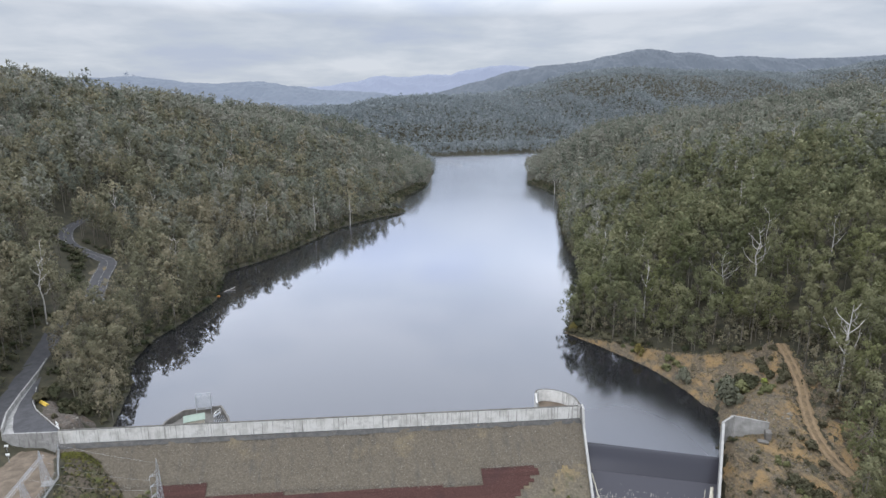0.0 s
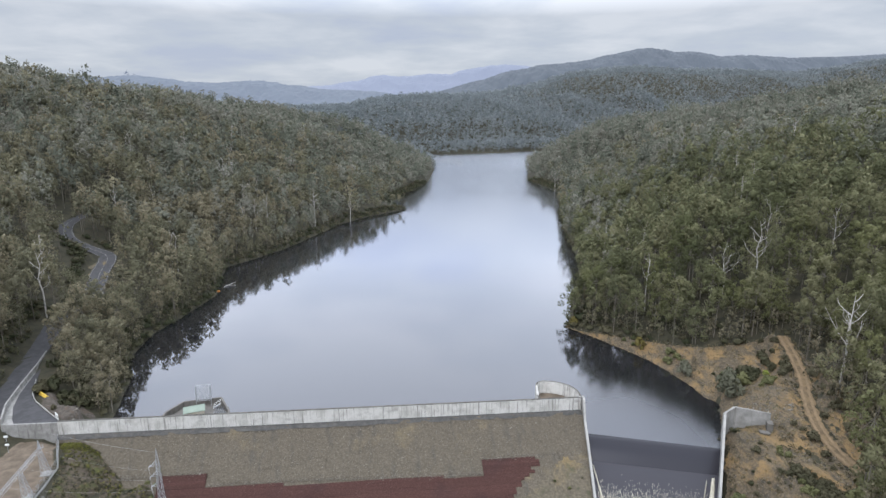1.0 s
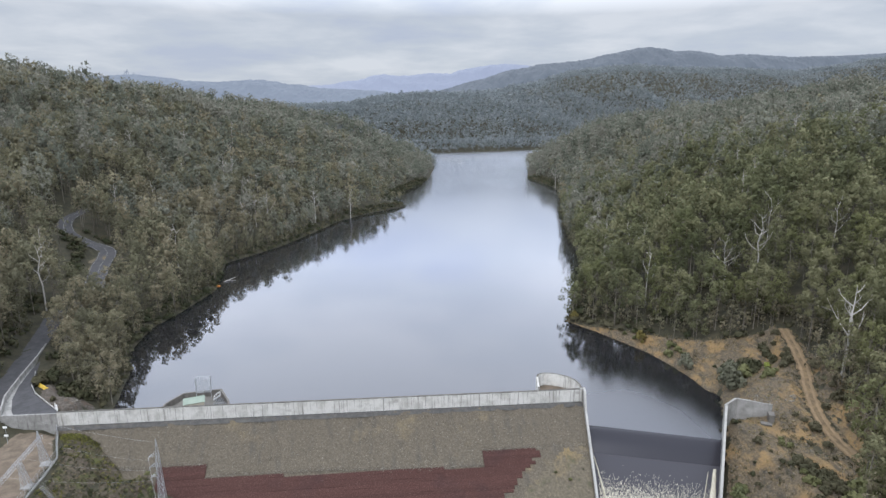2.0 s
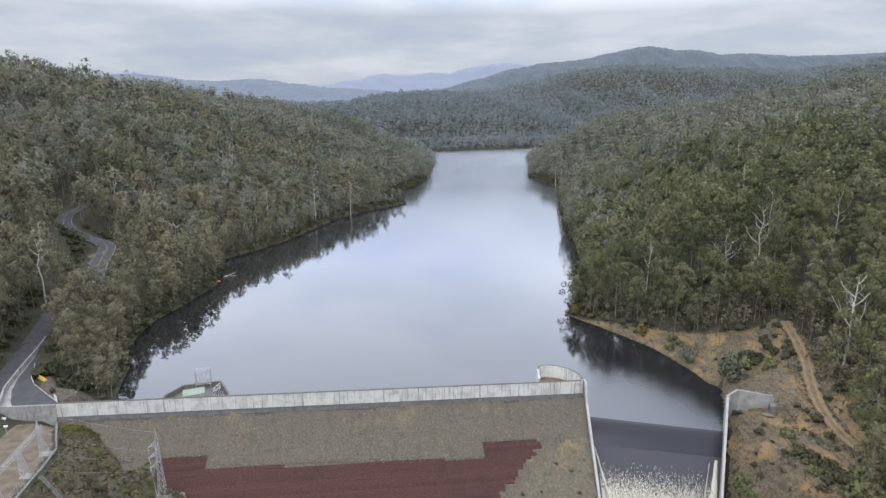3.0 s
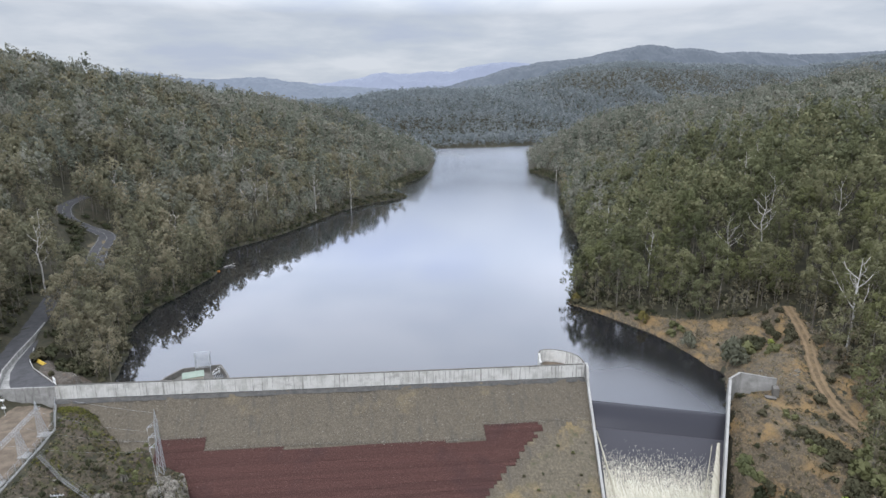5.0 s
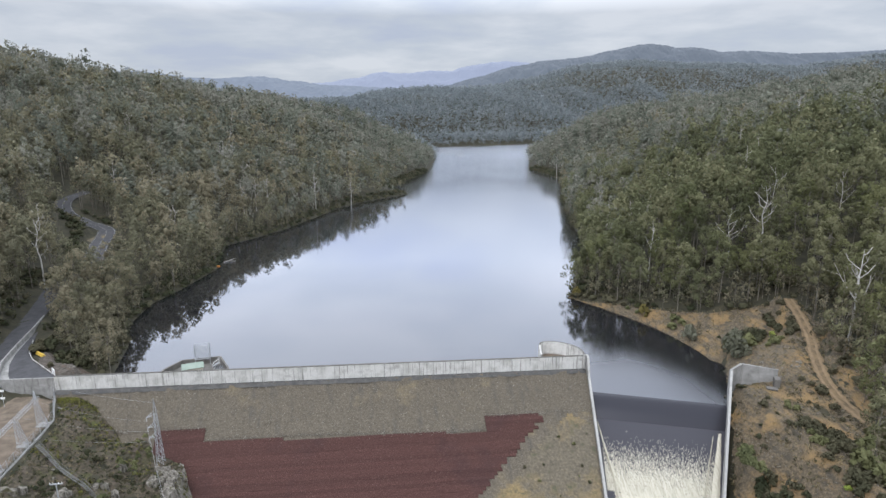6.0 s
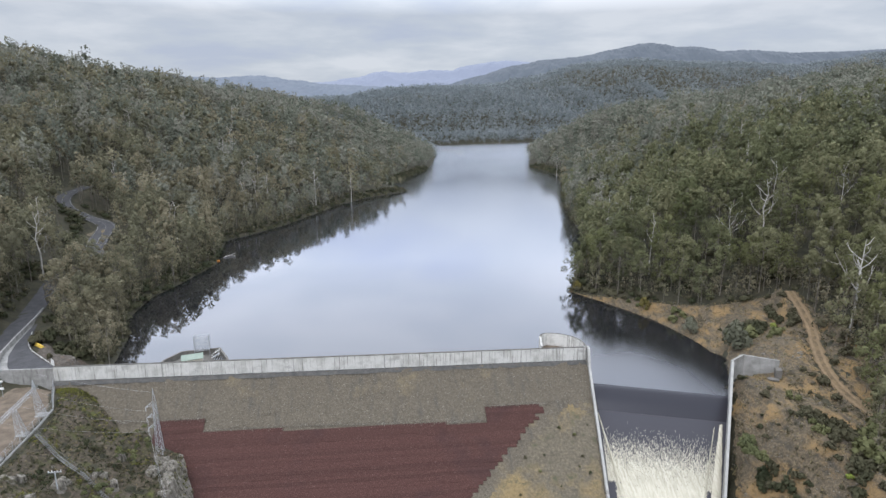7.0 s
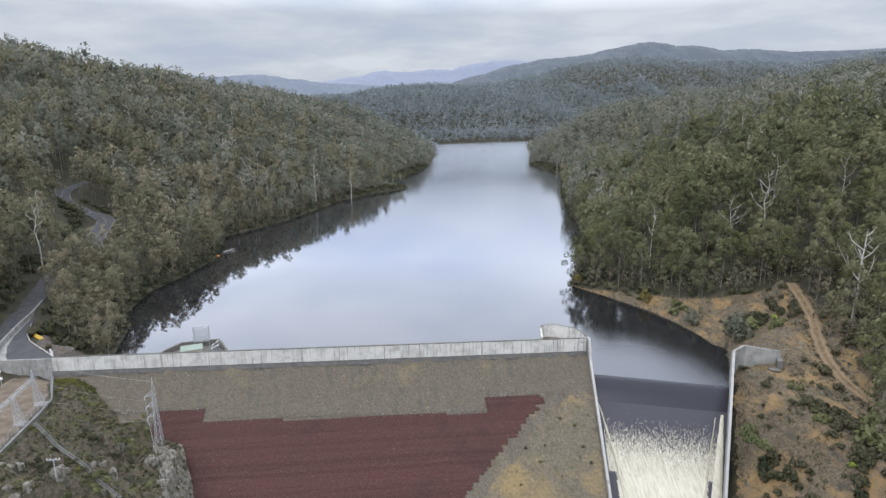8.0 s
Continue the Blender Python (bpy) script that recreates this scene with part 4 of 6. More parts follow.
def build_dam():
    dam = thing("dam", "rockfill dam with whitewashed concrete parapet and red-brown lower face", "dam")
    # parapet in panels with open joints
    joints = [X_WEST] + [v for v in np.arange(-13.3 - 11.37 * 5, X_EAST - 3, 11.37) if v > X_WEST + 1.5] + [X_EAST]
    for a, b in zip(joints, joints[1:]):
        bm = bmesh.new()
        ang = math.atan(-0.0153)
        m = (a + b) / 2
        add_box(bm, (m, crest_y(m) + 0.25, (TOP + FOOT - 1.5) / 2), (b - a - 0.05, 0.5, TOP - FOOT + 1.5), ang, 0.03)
        for vert in bm.verts:
            vert.co.z += view_lift(vert.co.x)
        pp = part("parapet_panel", bm, CONCRETE, dam)
        bm = bmesh.new()
        add_box(bm, (m, crest_y(m) + 0.25, TOP + 0.05), (b - a - 0.05, 0.60, 0.12), ang, 0.03)
        for vert in bm.verts:
            vert.co.z += view_lift(vert.co.x)
        part("coping", bm, COPING, pp, "dark weather-stained coping")
    bm = bmesh.new()
    add_box(bm, ((X_WEST + X_EAST) / 2, crest_y(-4) + 0.3, 1.0), (X_EAST - X_WEST, 0.3, 4.6), math.atan(-0.0153))
    part("upstream_wall", bm, CONCRETE_OLD, dam)
    # narrow dark path at the parapet's foot
    n = 70
    xs = np.linspace(X_WEST, X_EAST, n)
    rng = np.random.RandomState(3)
    v, f = [], []
    for i, x in enumerate(xs):
        c = FOOT + view_lift(x)
        v += [(x, crest_y(x) + 0.05, c + 0.06), (x, crest_y(x) - 0.9 + rng.uniform(-0.1, 0.1), c + 0.03), (x, crest_y(x) - 1.75 + rng.uniform(-0.35, 0.35), c - 0.5)]
        if i:
            k = i * 3
            f += [(k - 3, k - 2, k + 1, k), (k - 2, k - 1, k + 2, k + 1)]
    link_mesh("crest_path", v, f, STRIP, dam)
    face_grid("rockfill", X_WEST, 66.0, 0, 56, 0.8, 0.0, 0.09, ROCKFILL, dam, lambda x, s: x < 65.5 - 0.18 * s)

    def earth(x, s):
        e = red_east(s) + 1.5
        return x < 64.6 - 0.18 * s and x > e + 4 + 3 * noise.noise((x * 0.1, s * 0.1, 3)) and s > 13 + 3.5 * noise.noise((x * 0.15, s * 0.15, 7))
    face_grid("earth_fill", 0, 66.0, 10, 56, 0.8, 0.16, 0.09, FILL, dam, earth)
    # red courses, one strip above the other, with ragged ends
    s, c = 9.6, 0
    rng = np.random.RandomState(8)
    while s < 56:
        spans = []
        e = red_east(s) + rng.uniform(-0.9, 0.9)
        for x0, x1 in ((-46.5, -35), (-35, 34.4), (34.4, 49.5)):
            if s >= red_top((x0 + x1) / 2 if x0 > -46.5 else -40) - 0.1 or (x0 == -35 and s >= red_top(-34)):
                a, b = x0, min(x1, e)
                if x0 == -35 and s < 13.4:
                    b = min(b, -35 + 69 * (s - 12.1) / 1.3 + rng.uniform(-4, 4))
                if b > a + 0.5:
                    if spans and abs(spans[-1][1] - a) < 0.01:
                        spans[-1][1] = b
                    else:
                        spans.append([a, b])
        for a, b in spans:
            bm = bmesh.new()
            cuts = np.linspace(a, b, max(2, int((b - a) / 3)))
            rows = []
            for x in cuts:
                w = rng.uniform(-0.035, 0.035)
                rows.append([bm.verts.new(face(x, s + w, 0.02)), bm.verts.new(face(x, s + w, 0.30)), bm.verts.new(face(x, s + 0.68 + w, 0.20)), bm.verts.new(face(x, s + 0.68 + w, 0.0))])
            for p, q in zip(rows, rows[1:]):
                for k in range(3):
                    bm.faces.new((p[k], p[k + 1], q[k + 1], q[k]))
            bm.faces.new(rows[0]); bm.faces.new(rows[-1])
            part("course", bm, RED, dam)
        s += 0.72
    return dam


dam = build_dam()


# ---- spillway ----
def chute_floor(s):
    """Level of the water in the chute, s metres below the crest."""
    if s <= 0:
        return -0.03 * (s + 0.8) / 0.8
    if s < 5.0:
        return -0.03 - 3.6 * (s / 5.0) ** 1.7
    if s < 5.6:
        return -3.63 - 0.85 * (s - 5.0)
    return -4.3 - FALL * 1.04 * (s - 5.6)


def chute_point(w, s):
    """w across (0 west, 1 east), s metres downhill from the crest."""
    a = Vector((CHUTE_L[0] + DIR_L[0] * (s + 5.2), CHUTE_L[1] + DIR_L[1] * (s + 5.2)))
    b = Vector((CHUTE_R[0] + DIR_R[0] * (s + 4.2), CHUTE_R[1] + DIR_R[1] * (s + 4.2)))
    p = a.lerp(b, w)
    return Vector((p.x, p.y, chute_floor(s)))


def chute_wall(name, start, way, profile, thick, side, mat, parent):
    """A wall running downhill; profile: rows of s, top, bottom."""
    w = Vector((way[0], way[1], 0))
    o = Vector((-way[1], way[0], 0)) * side * thick
    v, f = [], []
    for i, (s, top, low) in enumerate(profile):
        p = Vector((start[0], start[1], 0)) + w * s
        v += [(p.x, p.y, top), (p.x + o.x, p.y + o.y, top), (p.x + o.x, p.y + o.y, low), (p.x, p.y, low)]
        if i:
            k = i * 4
            f += [(k - 4 + j, k - 4 + (j + 1) % 4, k + (j + 1) % 4, k + j) for j in range(4)]
    f += [(0, 1, 2, 3), (len(v) - 4, len(v) - 3, len(v) - 2, len(v) - 1)]
    return link_mesh(name, v, f, mat, parent)


def build_spillway():
    sp = thing("spillway", "concrete overflow spillway with converging side walls and sliding white water", "spillway")
    west = [(-1.0, 8.7, -4), (1.2, 8.7, -4)] + [(s, max(6.5 - FALL * (s - 0.5), 8.7 - 1.6 * (s - 1.2)), -6 - FALL * s) for s in np.arange(2, 58, 2.0)]
    chute_wall("west_wall", CHUTE_L, DIR_L, west, 0.6, 1, CONCRETE_PLAIN, sp)
    east = [(-0.2, 8.6, -4), (1.5, 8.4, -4)] + [(s, 8.4 - FALL * (s - 1.5), -6 - FALL * s) for s in np.arange(3, 58, 2.5)]
    chute_wall("east_wall", CHUTE_R, DIR_R, east, 0.6, 1, CONCRETE_PLAIN, sp)

    def sheet(name, w0, w1, s0, s1, dw, ds, lift, mat, rough, seed):
        rng = np.random.RandomState(seed)
        W, S = np.arange(w0, w1 + dw / 2, dw), np.arange(s0, s1 + ds / 2, ds)
        v = []
        for s in S:
            for w in W:
                p = chute_point(w, s)
                v.append((p.x, p.y, p.z + lift(w, s) + rng.uniform(-1, 1) * rough(w, s)))
        k = len(W)
        f = [(j * k + i, j * k + k + i, j * k + k + i + 1, j * k + i + 1) for j in range(len(S) - 1) for i in range(k - 1)]
        return link_mesh(name, v, f, mat, sp, smooth_faces=True)
    sheet("chute_floor", 0, 1, -1, 56, 0.1, 1.0, lambda w, s: -0.8, CONCRETE_OLD, lambda w, s: 0, 1)
    sheet("nappe", 0, 1, -0.8, 5.6, 0.02, 0.4, lambda w, s: 0.0, CHUTE_WATER, lambda w, s: 0.0, 2)
    sheet("water_sheet", 0, 1, 5.6, 56, 0.02, 0.4, lambda w, s: 0.0, CHUTE_RIFFLE, lambda w, s: 0.02, 2)
    sheet("white_water", 0.08, 0.92, 14.5, 56, 0.006, 0.28, lambda w, s: (-0.17 + 0.34 * min(1.0, (s - 14.5) / 9)) - 0.6 * max(0.0, 1 - min(w - 0.08, 0.92 - w) / (0.03 + 0.06 * min(1.0, (s - 14.5) / 20))), FOAM, lambda w, s: 0.11, 3)
    # flecks of foam where the sheet breaks up
    rng = np.random.RandomState(4)
    tri = []
    for _ in range(24000):
        s = 6.4 + 14.6 * rng.beta(5.0, 1.4)
        w = rng.uniform(0.06, 0.94)
        p = np.array(chute_point(w, s)) + [0, 0, 0.06]
        q = np.array(chute_point(w, s + 0.2 + 0.4 * rng.uniform())) + [0, 0, 0.06]
        b = 0.018 + 0.045 * rng.uniform() ** 2
        tri.append([p + [-b, 0, 0], q + [0, 0, 0.0], p + [b, 0, 0.05]])
    fl = new("foam_spatter", triangles("foam_spatter", np.array(tri).reshape(-1, 3), [FOAM], None, np.tile([0.0, -0.3, 0.95], (len(tri) * 3, 1)))); fl.parent = sp
    tagged(fl, kind="stuff")
    # tails of spray along both walls: (start, start across, across per metre, breadth, name)
    for s0, w0, slope, broad, name in ((6.4, 0.045, 0.0066, 0.022, "west_spray"), (7.0, 0.915, -0.0036, 0.012, "inner_spray"), (6.4, 0.962, -0.0006, 0.062, "east_spray")):
        v = []
        S = np.arange(s0, 56, 0.4)
        for i, s in enumerate(S):
            g = min(1.0, (s - s0) / 18)
            for j in range(7):
                w = w0 + slope * (s - s0) + (j / 6 - 0.5) * broad * (0.35 + 1.1 * g) + rng.uniform(-0.002, 0.002)
                p = chute_point(w, s)
                v.append((p.x, p.y, p.z + 0.03 + (1 - (j / 3 - 1) ** 2) * (0.15 + 0.55 * g) + rng.uniform(-0.08, 0.08)))
        f = [(j * 7 + i, j * 7 + i + 1, j * 7 + 8 + i, j * 7 + 7 + i) for j in range(len(S) - 1) for i in range(6)]
        link_mesh(name, v, f, FOAM, sp, smooth_faces=True)
    # curved wing wall at the dam's end, filled with gravel
    arc = [(64.8, -1.4), (65.1, 1.0), (64.8, 3.4), (63.6, 5.9), (61.6, 7.9), (59.2, 9.2), (56.8, 9.7), (54.8, 9.0), (53.9, 7.2), (53.8, 4.8), (53.8, 0.0)]
    bm = bmesh.new()
    c = Vector((59, 2))
    rows = []
    for i, p in enumerate(arc):
        a, b = Vector(arc[max(i - 1, 0)]), Vector(arc[min(i + 1, len(arc) - 1)])
        t = (b - a).normalized()
        n = Vector((-t.y, t.x))
        if n.dot(c - Vector(p)) < 0:
            n = -n
        q = Vector(p) + n * 0.55
        top = 8.95 if i < 9 else 8.95 - 2.0 * (i - 8)
        rows.append([bm.verts.new((p[0], p[1], top)), bm.verts.new((q.x, q.y, top)), bm.verts.new((q.x, q.y, -6)), bm.verts.new((p[0], p[1], -6))])
    for p, q in zip(rows, rows[1:]):
        for k in range(4):
            bm.faces.new((p[k], p[(k + 1) % 4], q[(k + 1) % 4], q[k]))
    bm.faces.new(rows[0]); bm.faces.new(rows[-1])
    bmesh.ops.recalc_face_normals(bm, faces=bm.faces[:])
    wing = part("curved_wing_wall", bm, CONCRETE, sp)
    wing.data.materials.append(COPING)
    for poly in wing.data.polygons:
        poly.material_index = 1 if poly.normal.z > 0.8 else 0
    bm = bmesh.new()
    vs = [bm.verts.new((c.x + (p[0] - c.x) * 0.97, c.y + (p[1] - c.y) * 0.97, 5.2)) for p in arc]
    bm.faces.new(vs)
    part("gravel_fill", bm, GRAVEL, sp)
    # return wall on the east bank
    for i, (a, b, za, zb) in enumerate([((99.3, -15.2), (103.6, -13.1), 8.6, 9.2), ((103.6, -13.1), (111.4, -16.9), 9.2, 8.7)]):
        bm = bmesh.new()
        t = Vector((b[0] - a[0], b[1] - a[1], 0)).normalized()
        n = Vector((-t.y, t.x, 0)) * 0.5
        A, B = Vector((*a, 0)), Vector((*b, 0))
        vs = [bm.verts.new(p + Vector((0, 0, z))) for p, z in ((A, za), (B, zb), (B + n, zb), (A + n, za), (A, 2), (B, 2), (B + n, 2), (A + n, 2))]
        for q in ((0, 1, 2, 3), (4, 5, 6, 7), (0, 1, 5, 4), (1, 2, 6, 5), (2, 3, 7, 6), (3, 0, 4, 7)):
            bm.faces.new([vs[k] for k in q])
        bmesh.ops.recalc_face_normals(bm, faces=bm.faces[:])
        part("return_wall", bm, CONCRETE_OLD, sp)
    return sp


build_spillway()


# ---- roads and bare ground ----
def ribbon(name, line, x0, x1, mat, lift, label, category, kind="structure", wobble=0.0, bare=None):
    """A strip along a centre line, from x0 to x1 metres across."""
    pts = [Vector(p) for p in line]
    fine = []
    for i in range(len(pts) - 1):
        p0, p1, p2, p3 = pts[max(i - 1, 0)], pts[i], pts[i + 1], pts[min(i + 2, len(pts) - 1)]
        for k in range(8):
            u = k / 8
            fine.append(0.5 * ((2 * p1) + (p2 - p0) * u + (2 * p0 - 5 * p1 + 4 * p2 - p3) * u * u + (3 * p1 - p0 - 3 * p2 + p3) * u ** 3))
    fine.append(pts[-1])
    rng = np.random.RandomState(2)
    v, f = [], []
    n = 3
    for i, p in enumerate(fine):
        t = fine[min(i + 1, len(fine) - 1)] - fine[max(i - 1, 0)]
        o = Vector((t.y, -t.x, 0)).normalized()
        for j in range(n + 1):
            w = x0 + (x1 - x0) * j / n + (rng.uniform(-wobble, wobble) if j in (0, n) else 0)
            q = p + o * w
            v.append((q.x, q.y, q.z + lift))
    for i in range(len(fine) - 1):
        for j in range(n):
            k = i * (n + 1) + j
            f.append((k, k + 1, k + n + 2, k + n + 1))
    return tagged(link_mesh(name, v, f, mat), label, category, kind=kind)


ribbon("road_1", ROADS[0][0], -3.1, 3.1, ASPHALT, 0.05, "worn grey asphalt road beside the dam", "road")
ribbon("road_2", ROADS[1][0], -3.9, 3.9, ASPHALT, 0.35, "grey asphalt road winding up through the forest", "road")
for w in (-3.5, 0.0, 3.5):
    ribbon("road_line", ROADS[1][0], w - 0.05, w + 0.05, CONCRETE_PLAIN, 0.362, "faded white edge line of the road", "road marking")
ribbon("track", ROADS[2][0], -1.75, 1.75, EARTH_TRACK, 0.10, "ochre earth vehicle track", "track", wobble=0.5)
for w in (-0.85, 0.85):
    ribbon("wheel_rut", ROADS[2][0], w - 0.34, w + 0.34, TRACK, 0.115, "sandy pale wheel rut of the track", "track", wobble=0.14)

# ---- clearings: turf and earth over the soil ----
def cover(name, poly, step, lift, mat, label, keep=None, fade=1.2):
    """An uneven sheet of turf or earth within an outline, a hand above the ground, dipping under it at the rim."""
    xs = np.arange(min(p[0] for p in poly), max(p[0] for p in poly) + step, step)
    ys = np.arange(min(p[1] for p in poly), max(p[1] for p in poly) + step, step)
    X, Y = np.meshgrid(xs, ys)
    ok = inside(X, Y, poly)
    if keep is not None:
        ok &= keep(X, Y)
    best = np.full(X.shape, 1e9)
    for a, b in zip(poly, poly[1:] + poly[:1]):
        best = np.minimum(best, seg_dist(X, Y, a, b)[0])
    rng = np.random.RandomState(len(poly))
    Z = ground_fn(X, Y)[2] + lift * smooth(best, 0, fade) - 0.25 * (1 - smooth(best, 0, fade)) + rng.uniform(-0.07, 0.07, X.shape)
    idx = -np.ones(X.shape, int)
    idx[ok] = np.arange(ok.sum())
    co = np.stack([X[ok], Y[ok], Z[ok]], 1)
    q = np.stack([idx[:-1, :-1], idx[:-1, 1:], idx[1:, 1:], idx[1:, :-1]], -1).reshape(-1, 4)
    q = q[(q >= 0).all(1)]
    return tagged(link_mesh(name, co.tolist(), q.tolist(), mat, smooth_faces=True), label, "ground", kind="structure")


YARD = [(-66.3, -84), (-66.8, -34), (-67.2, -20), (-67.8, -13), (-72.3, -3.5), (-73.6, -0.2), (-83, 0.6), (-86, -6), (-87.5, -30), (-88.5, -84)]
cover("substation_yard", YARD, 1.0, 0.14, GRAVEL, "pale gravel yard of the substation")
cover("road_cutting", VERGE, 1.0, 0.25, FILL, "bare brown road cutting with dry grass verge")
BANK_EAST = [(82, 84), (90, 70), (101, 58), (111, 45), (121, 32), (131, 24), (140, 18), (139, 8), (135, -8), (131, -24), (128, -36), (122, -54), (113, -80), (60, -80), (70, -40), (84, -44), (98, -17),
             (104, -12), (106, 0), (108, 20), (103, 40), (92, 61), (84, 74)]
cover("earth_bank", BANK_EAST, 1.0, 0.32, EARTH, "ochre eroded earth bank with thin grass beside the spillway",
      lambda X, Y: (((X - CHUTE_R[0]) * -DIR_R[1] + (Y - CHUTE_R[1]) * DIR_R[0] > 0.1) | (Y > -13)) & (road_dist(X, Y, ROADS[2][0]) > 1.5))
SHORE_RUBBLE = [(-83.5, 8.5), (-86.0, 16.5), (-88.5, 21.5), (-84, 24), (-79, 22.5), (-73, 19.5), (-67, 10), (-66, 2.2), (-74.2, 2.4), (-76, 5.5)]
cover("shore_rubble", SHORE_RUBBLE, 0.8, 0.35, RUBBLE, "bare brown rubble and soil of the lake shore beside the dam")
ABUTMENT = [(-66, -84), (-65.5, -20), (-70, -6), (-73, 0.0), (-36, -0.5), (-22, -40), (-14, -84)]
CLIFF = [(-41.5, -9), (-36.0, -9), (-30.5, -28), (-24, -60), (-36, -60), (-37.5, -40), (-39.5, -24)]
cover("rock_cliff", CLIFF, 0.7, 0.32, ROCK, "steep pale rock face at the side of the dam", lambda X, Y: height(X, Y) > FOOT - FALL * (-Y - 0.5) - 3.0, fade=0.8)
cover("abutment_turf", ABUTMENT, 0.8, 0.22, TURF, "rough scrubby turf on the rocky abutment below the dam",
      lambda X, Y: height(X, Y) > FOOT - FALL * (-(Y) - 0.5) - 0.6)

# ---- pad, walls and kerbs at the dam's west end ----
def wall_run(name, pts, thick, mat, parent=None, label=""):
    """An upright wall along points (x, y, top, bottom)."""
    bm = bmesh.new()
    rows = []
    for i, p in enumerate(pts):
        a, b = Vector(pts[max(i - 1, 0)][:2]), Vector(pts[min(i + 1, len(pts) - 1)][:2])
        t = (b - a).normalized()
        o = Vector((-t.y, t.x)) * thick / 2
        rows.append([bm.verts.new((p[0] + o.x, p[1] + o.y, p[2])), bm.verts.new((p[0] - o.x, p[1] - o.y, p[2])),
                     bm.verts.new((p[0] - o.x, p[1] - o.y, p[3])), bm.verts.new((p[0] + o.x, p[1] + o.y, p[3]))])
    for p, q in zip(rows, rows[1:]):
        for k in range(4):
            bm.faces.new((p[k], p[(k + 1) % 4], q[(k + 1) % 4], q[k]))
    bm.faces.new(rows[0]); bm.faces.new(rows[-1])
    bmesh.ops.recalc_face_normals(bm, faces=bm.faces[:])
    return part(name, bm, mat, parent, label)


def flat(name, poly, z, thick, mat, label, category):
    bm = bmesh.new()
    f = bm.faces.new([bm.verts.new((x, y, z)) for x, y in poly])
    r = bmesh.ops.extrude_face_region(bm, geom=[f])
    bmesh.ops.translate(bm, vec=(0, 0, -thick), verts=[v for v in r["geom"] if isinstance(v, bmesh.types.BMVert)])
    bmesh.ops.recalc_face_normals(bm, faces=bm.faces[:])
    return tagged(part(name, bm, mat), label, category, kind="structure")


def west_lift(x, y):
    return 1.15 * max(0.0, min(1.0, 1 - y / 42))


def build_west_end():
    before = set(bpy.data.objects)
    lay_west_end()
    for ob in set(bpy.data.objects) - before:
        if ob.type == "MESH" and ob.location.length < 0.01 and (ob.parent is None or ob.parent.location.length < 0.01):
            for vert in ob.data.vertices:
                vert.co.z += west_lift(vert.co.x, vert.co.y)
        elif ob.parent is None and ob.location.length > 0.01 and ob.name.startswith("gate"):
            ob.location.z += west_lift(ob.location.x, ob.location.y)


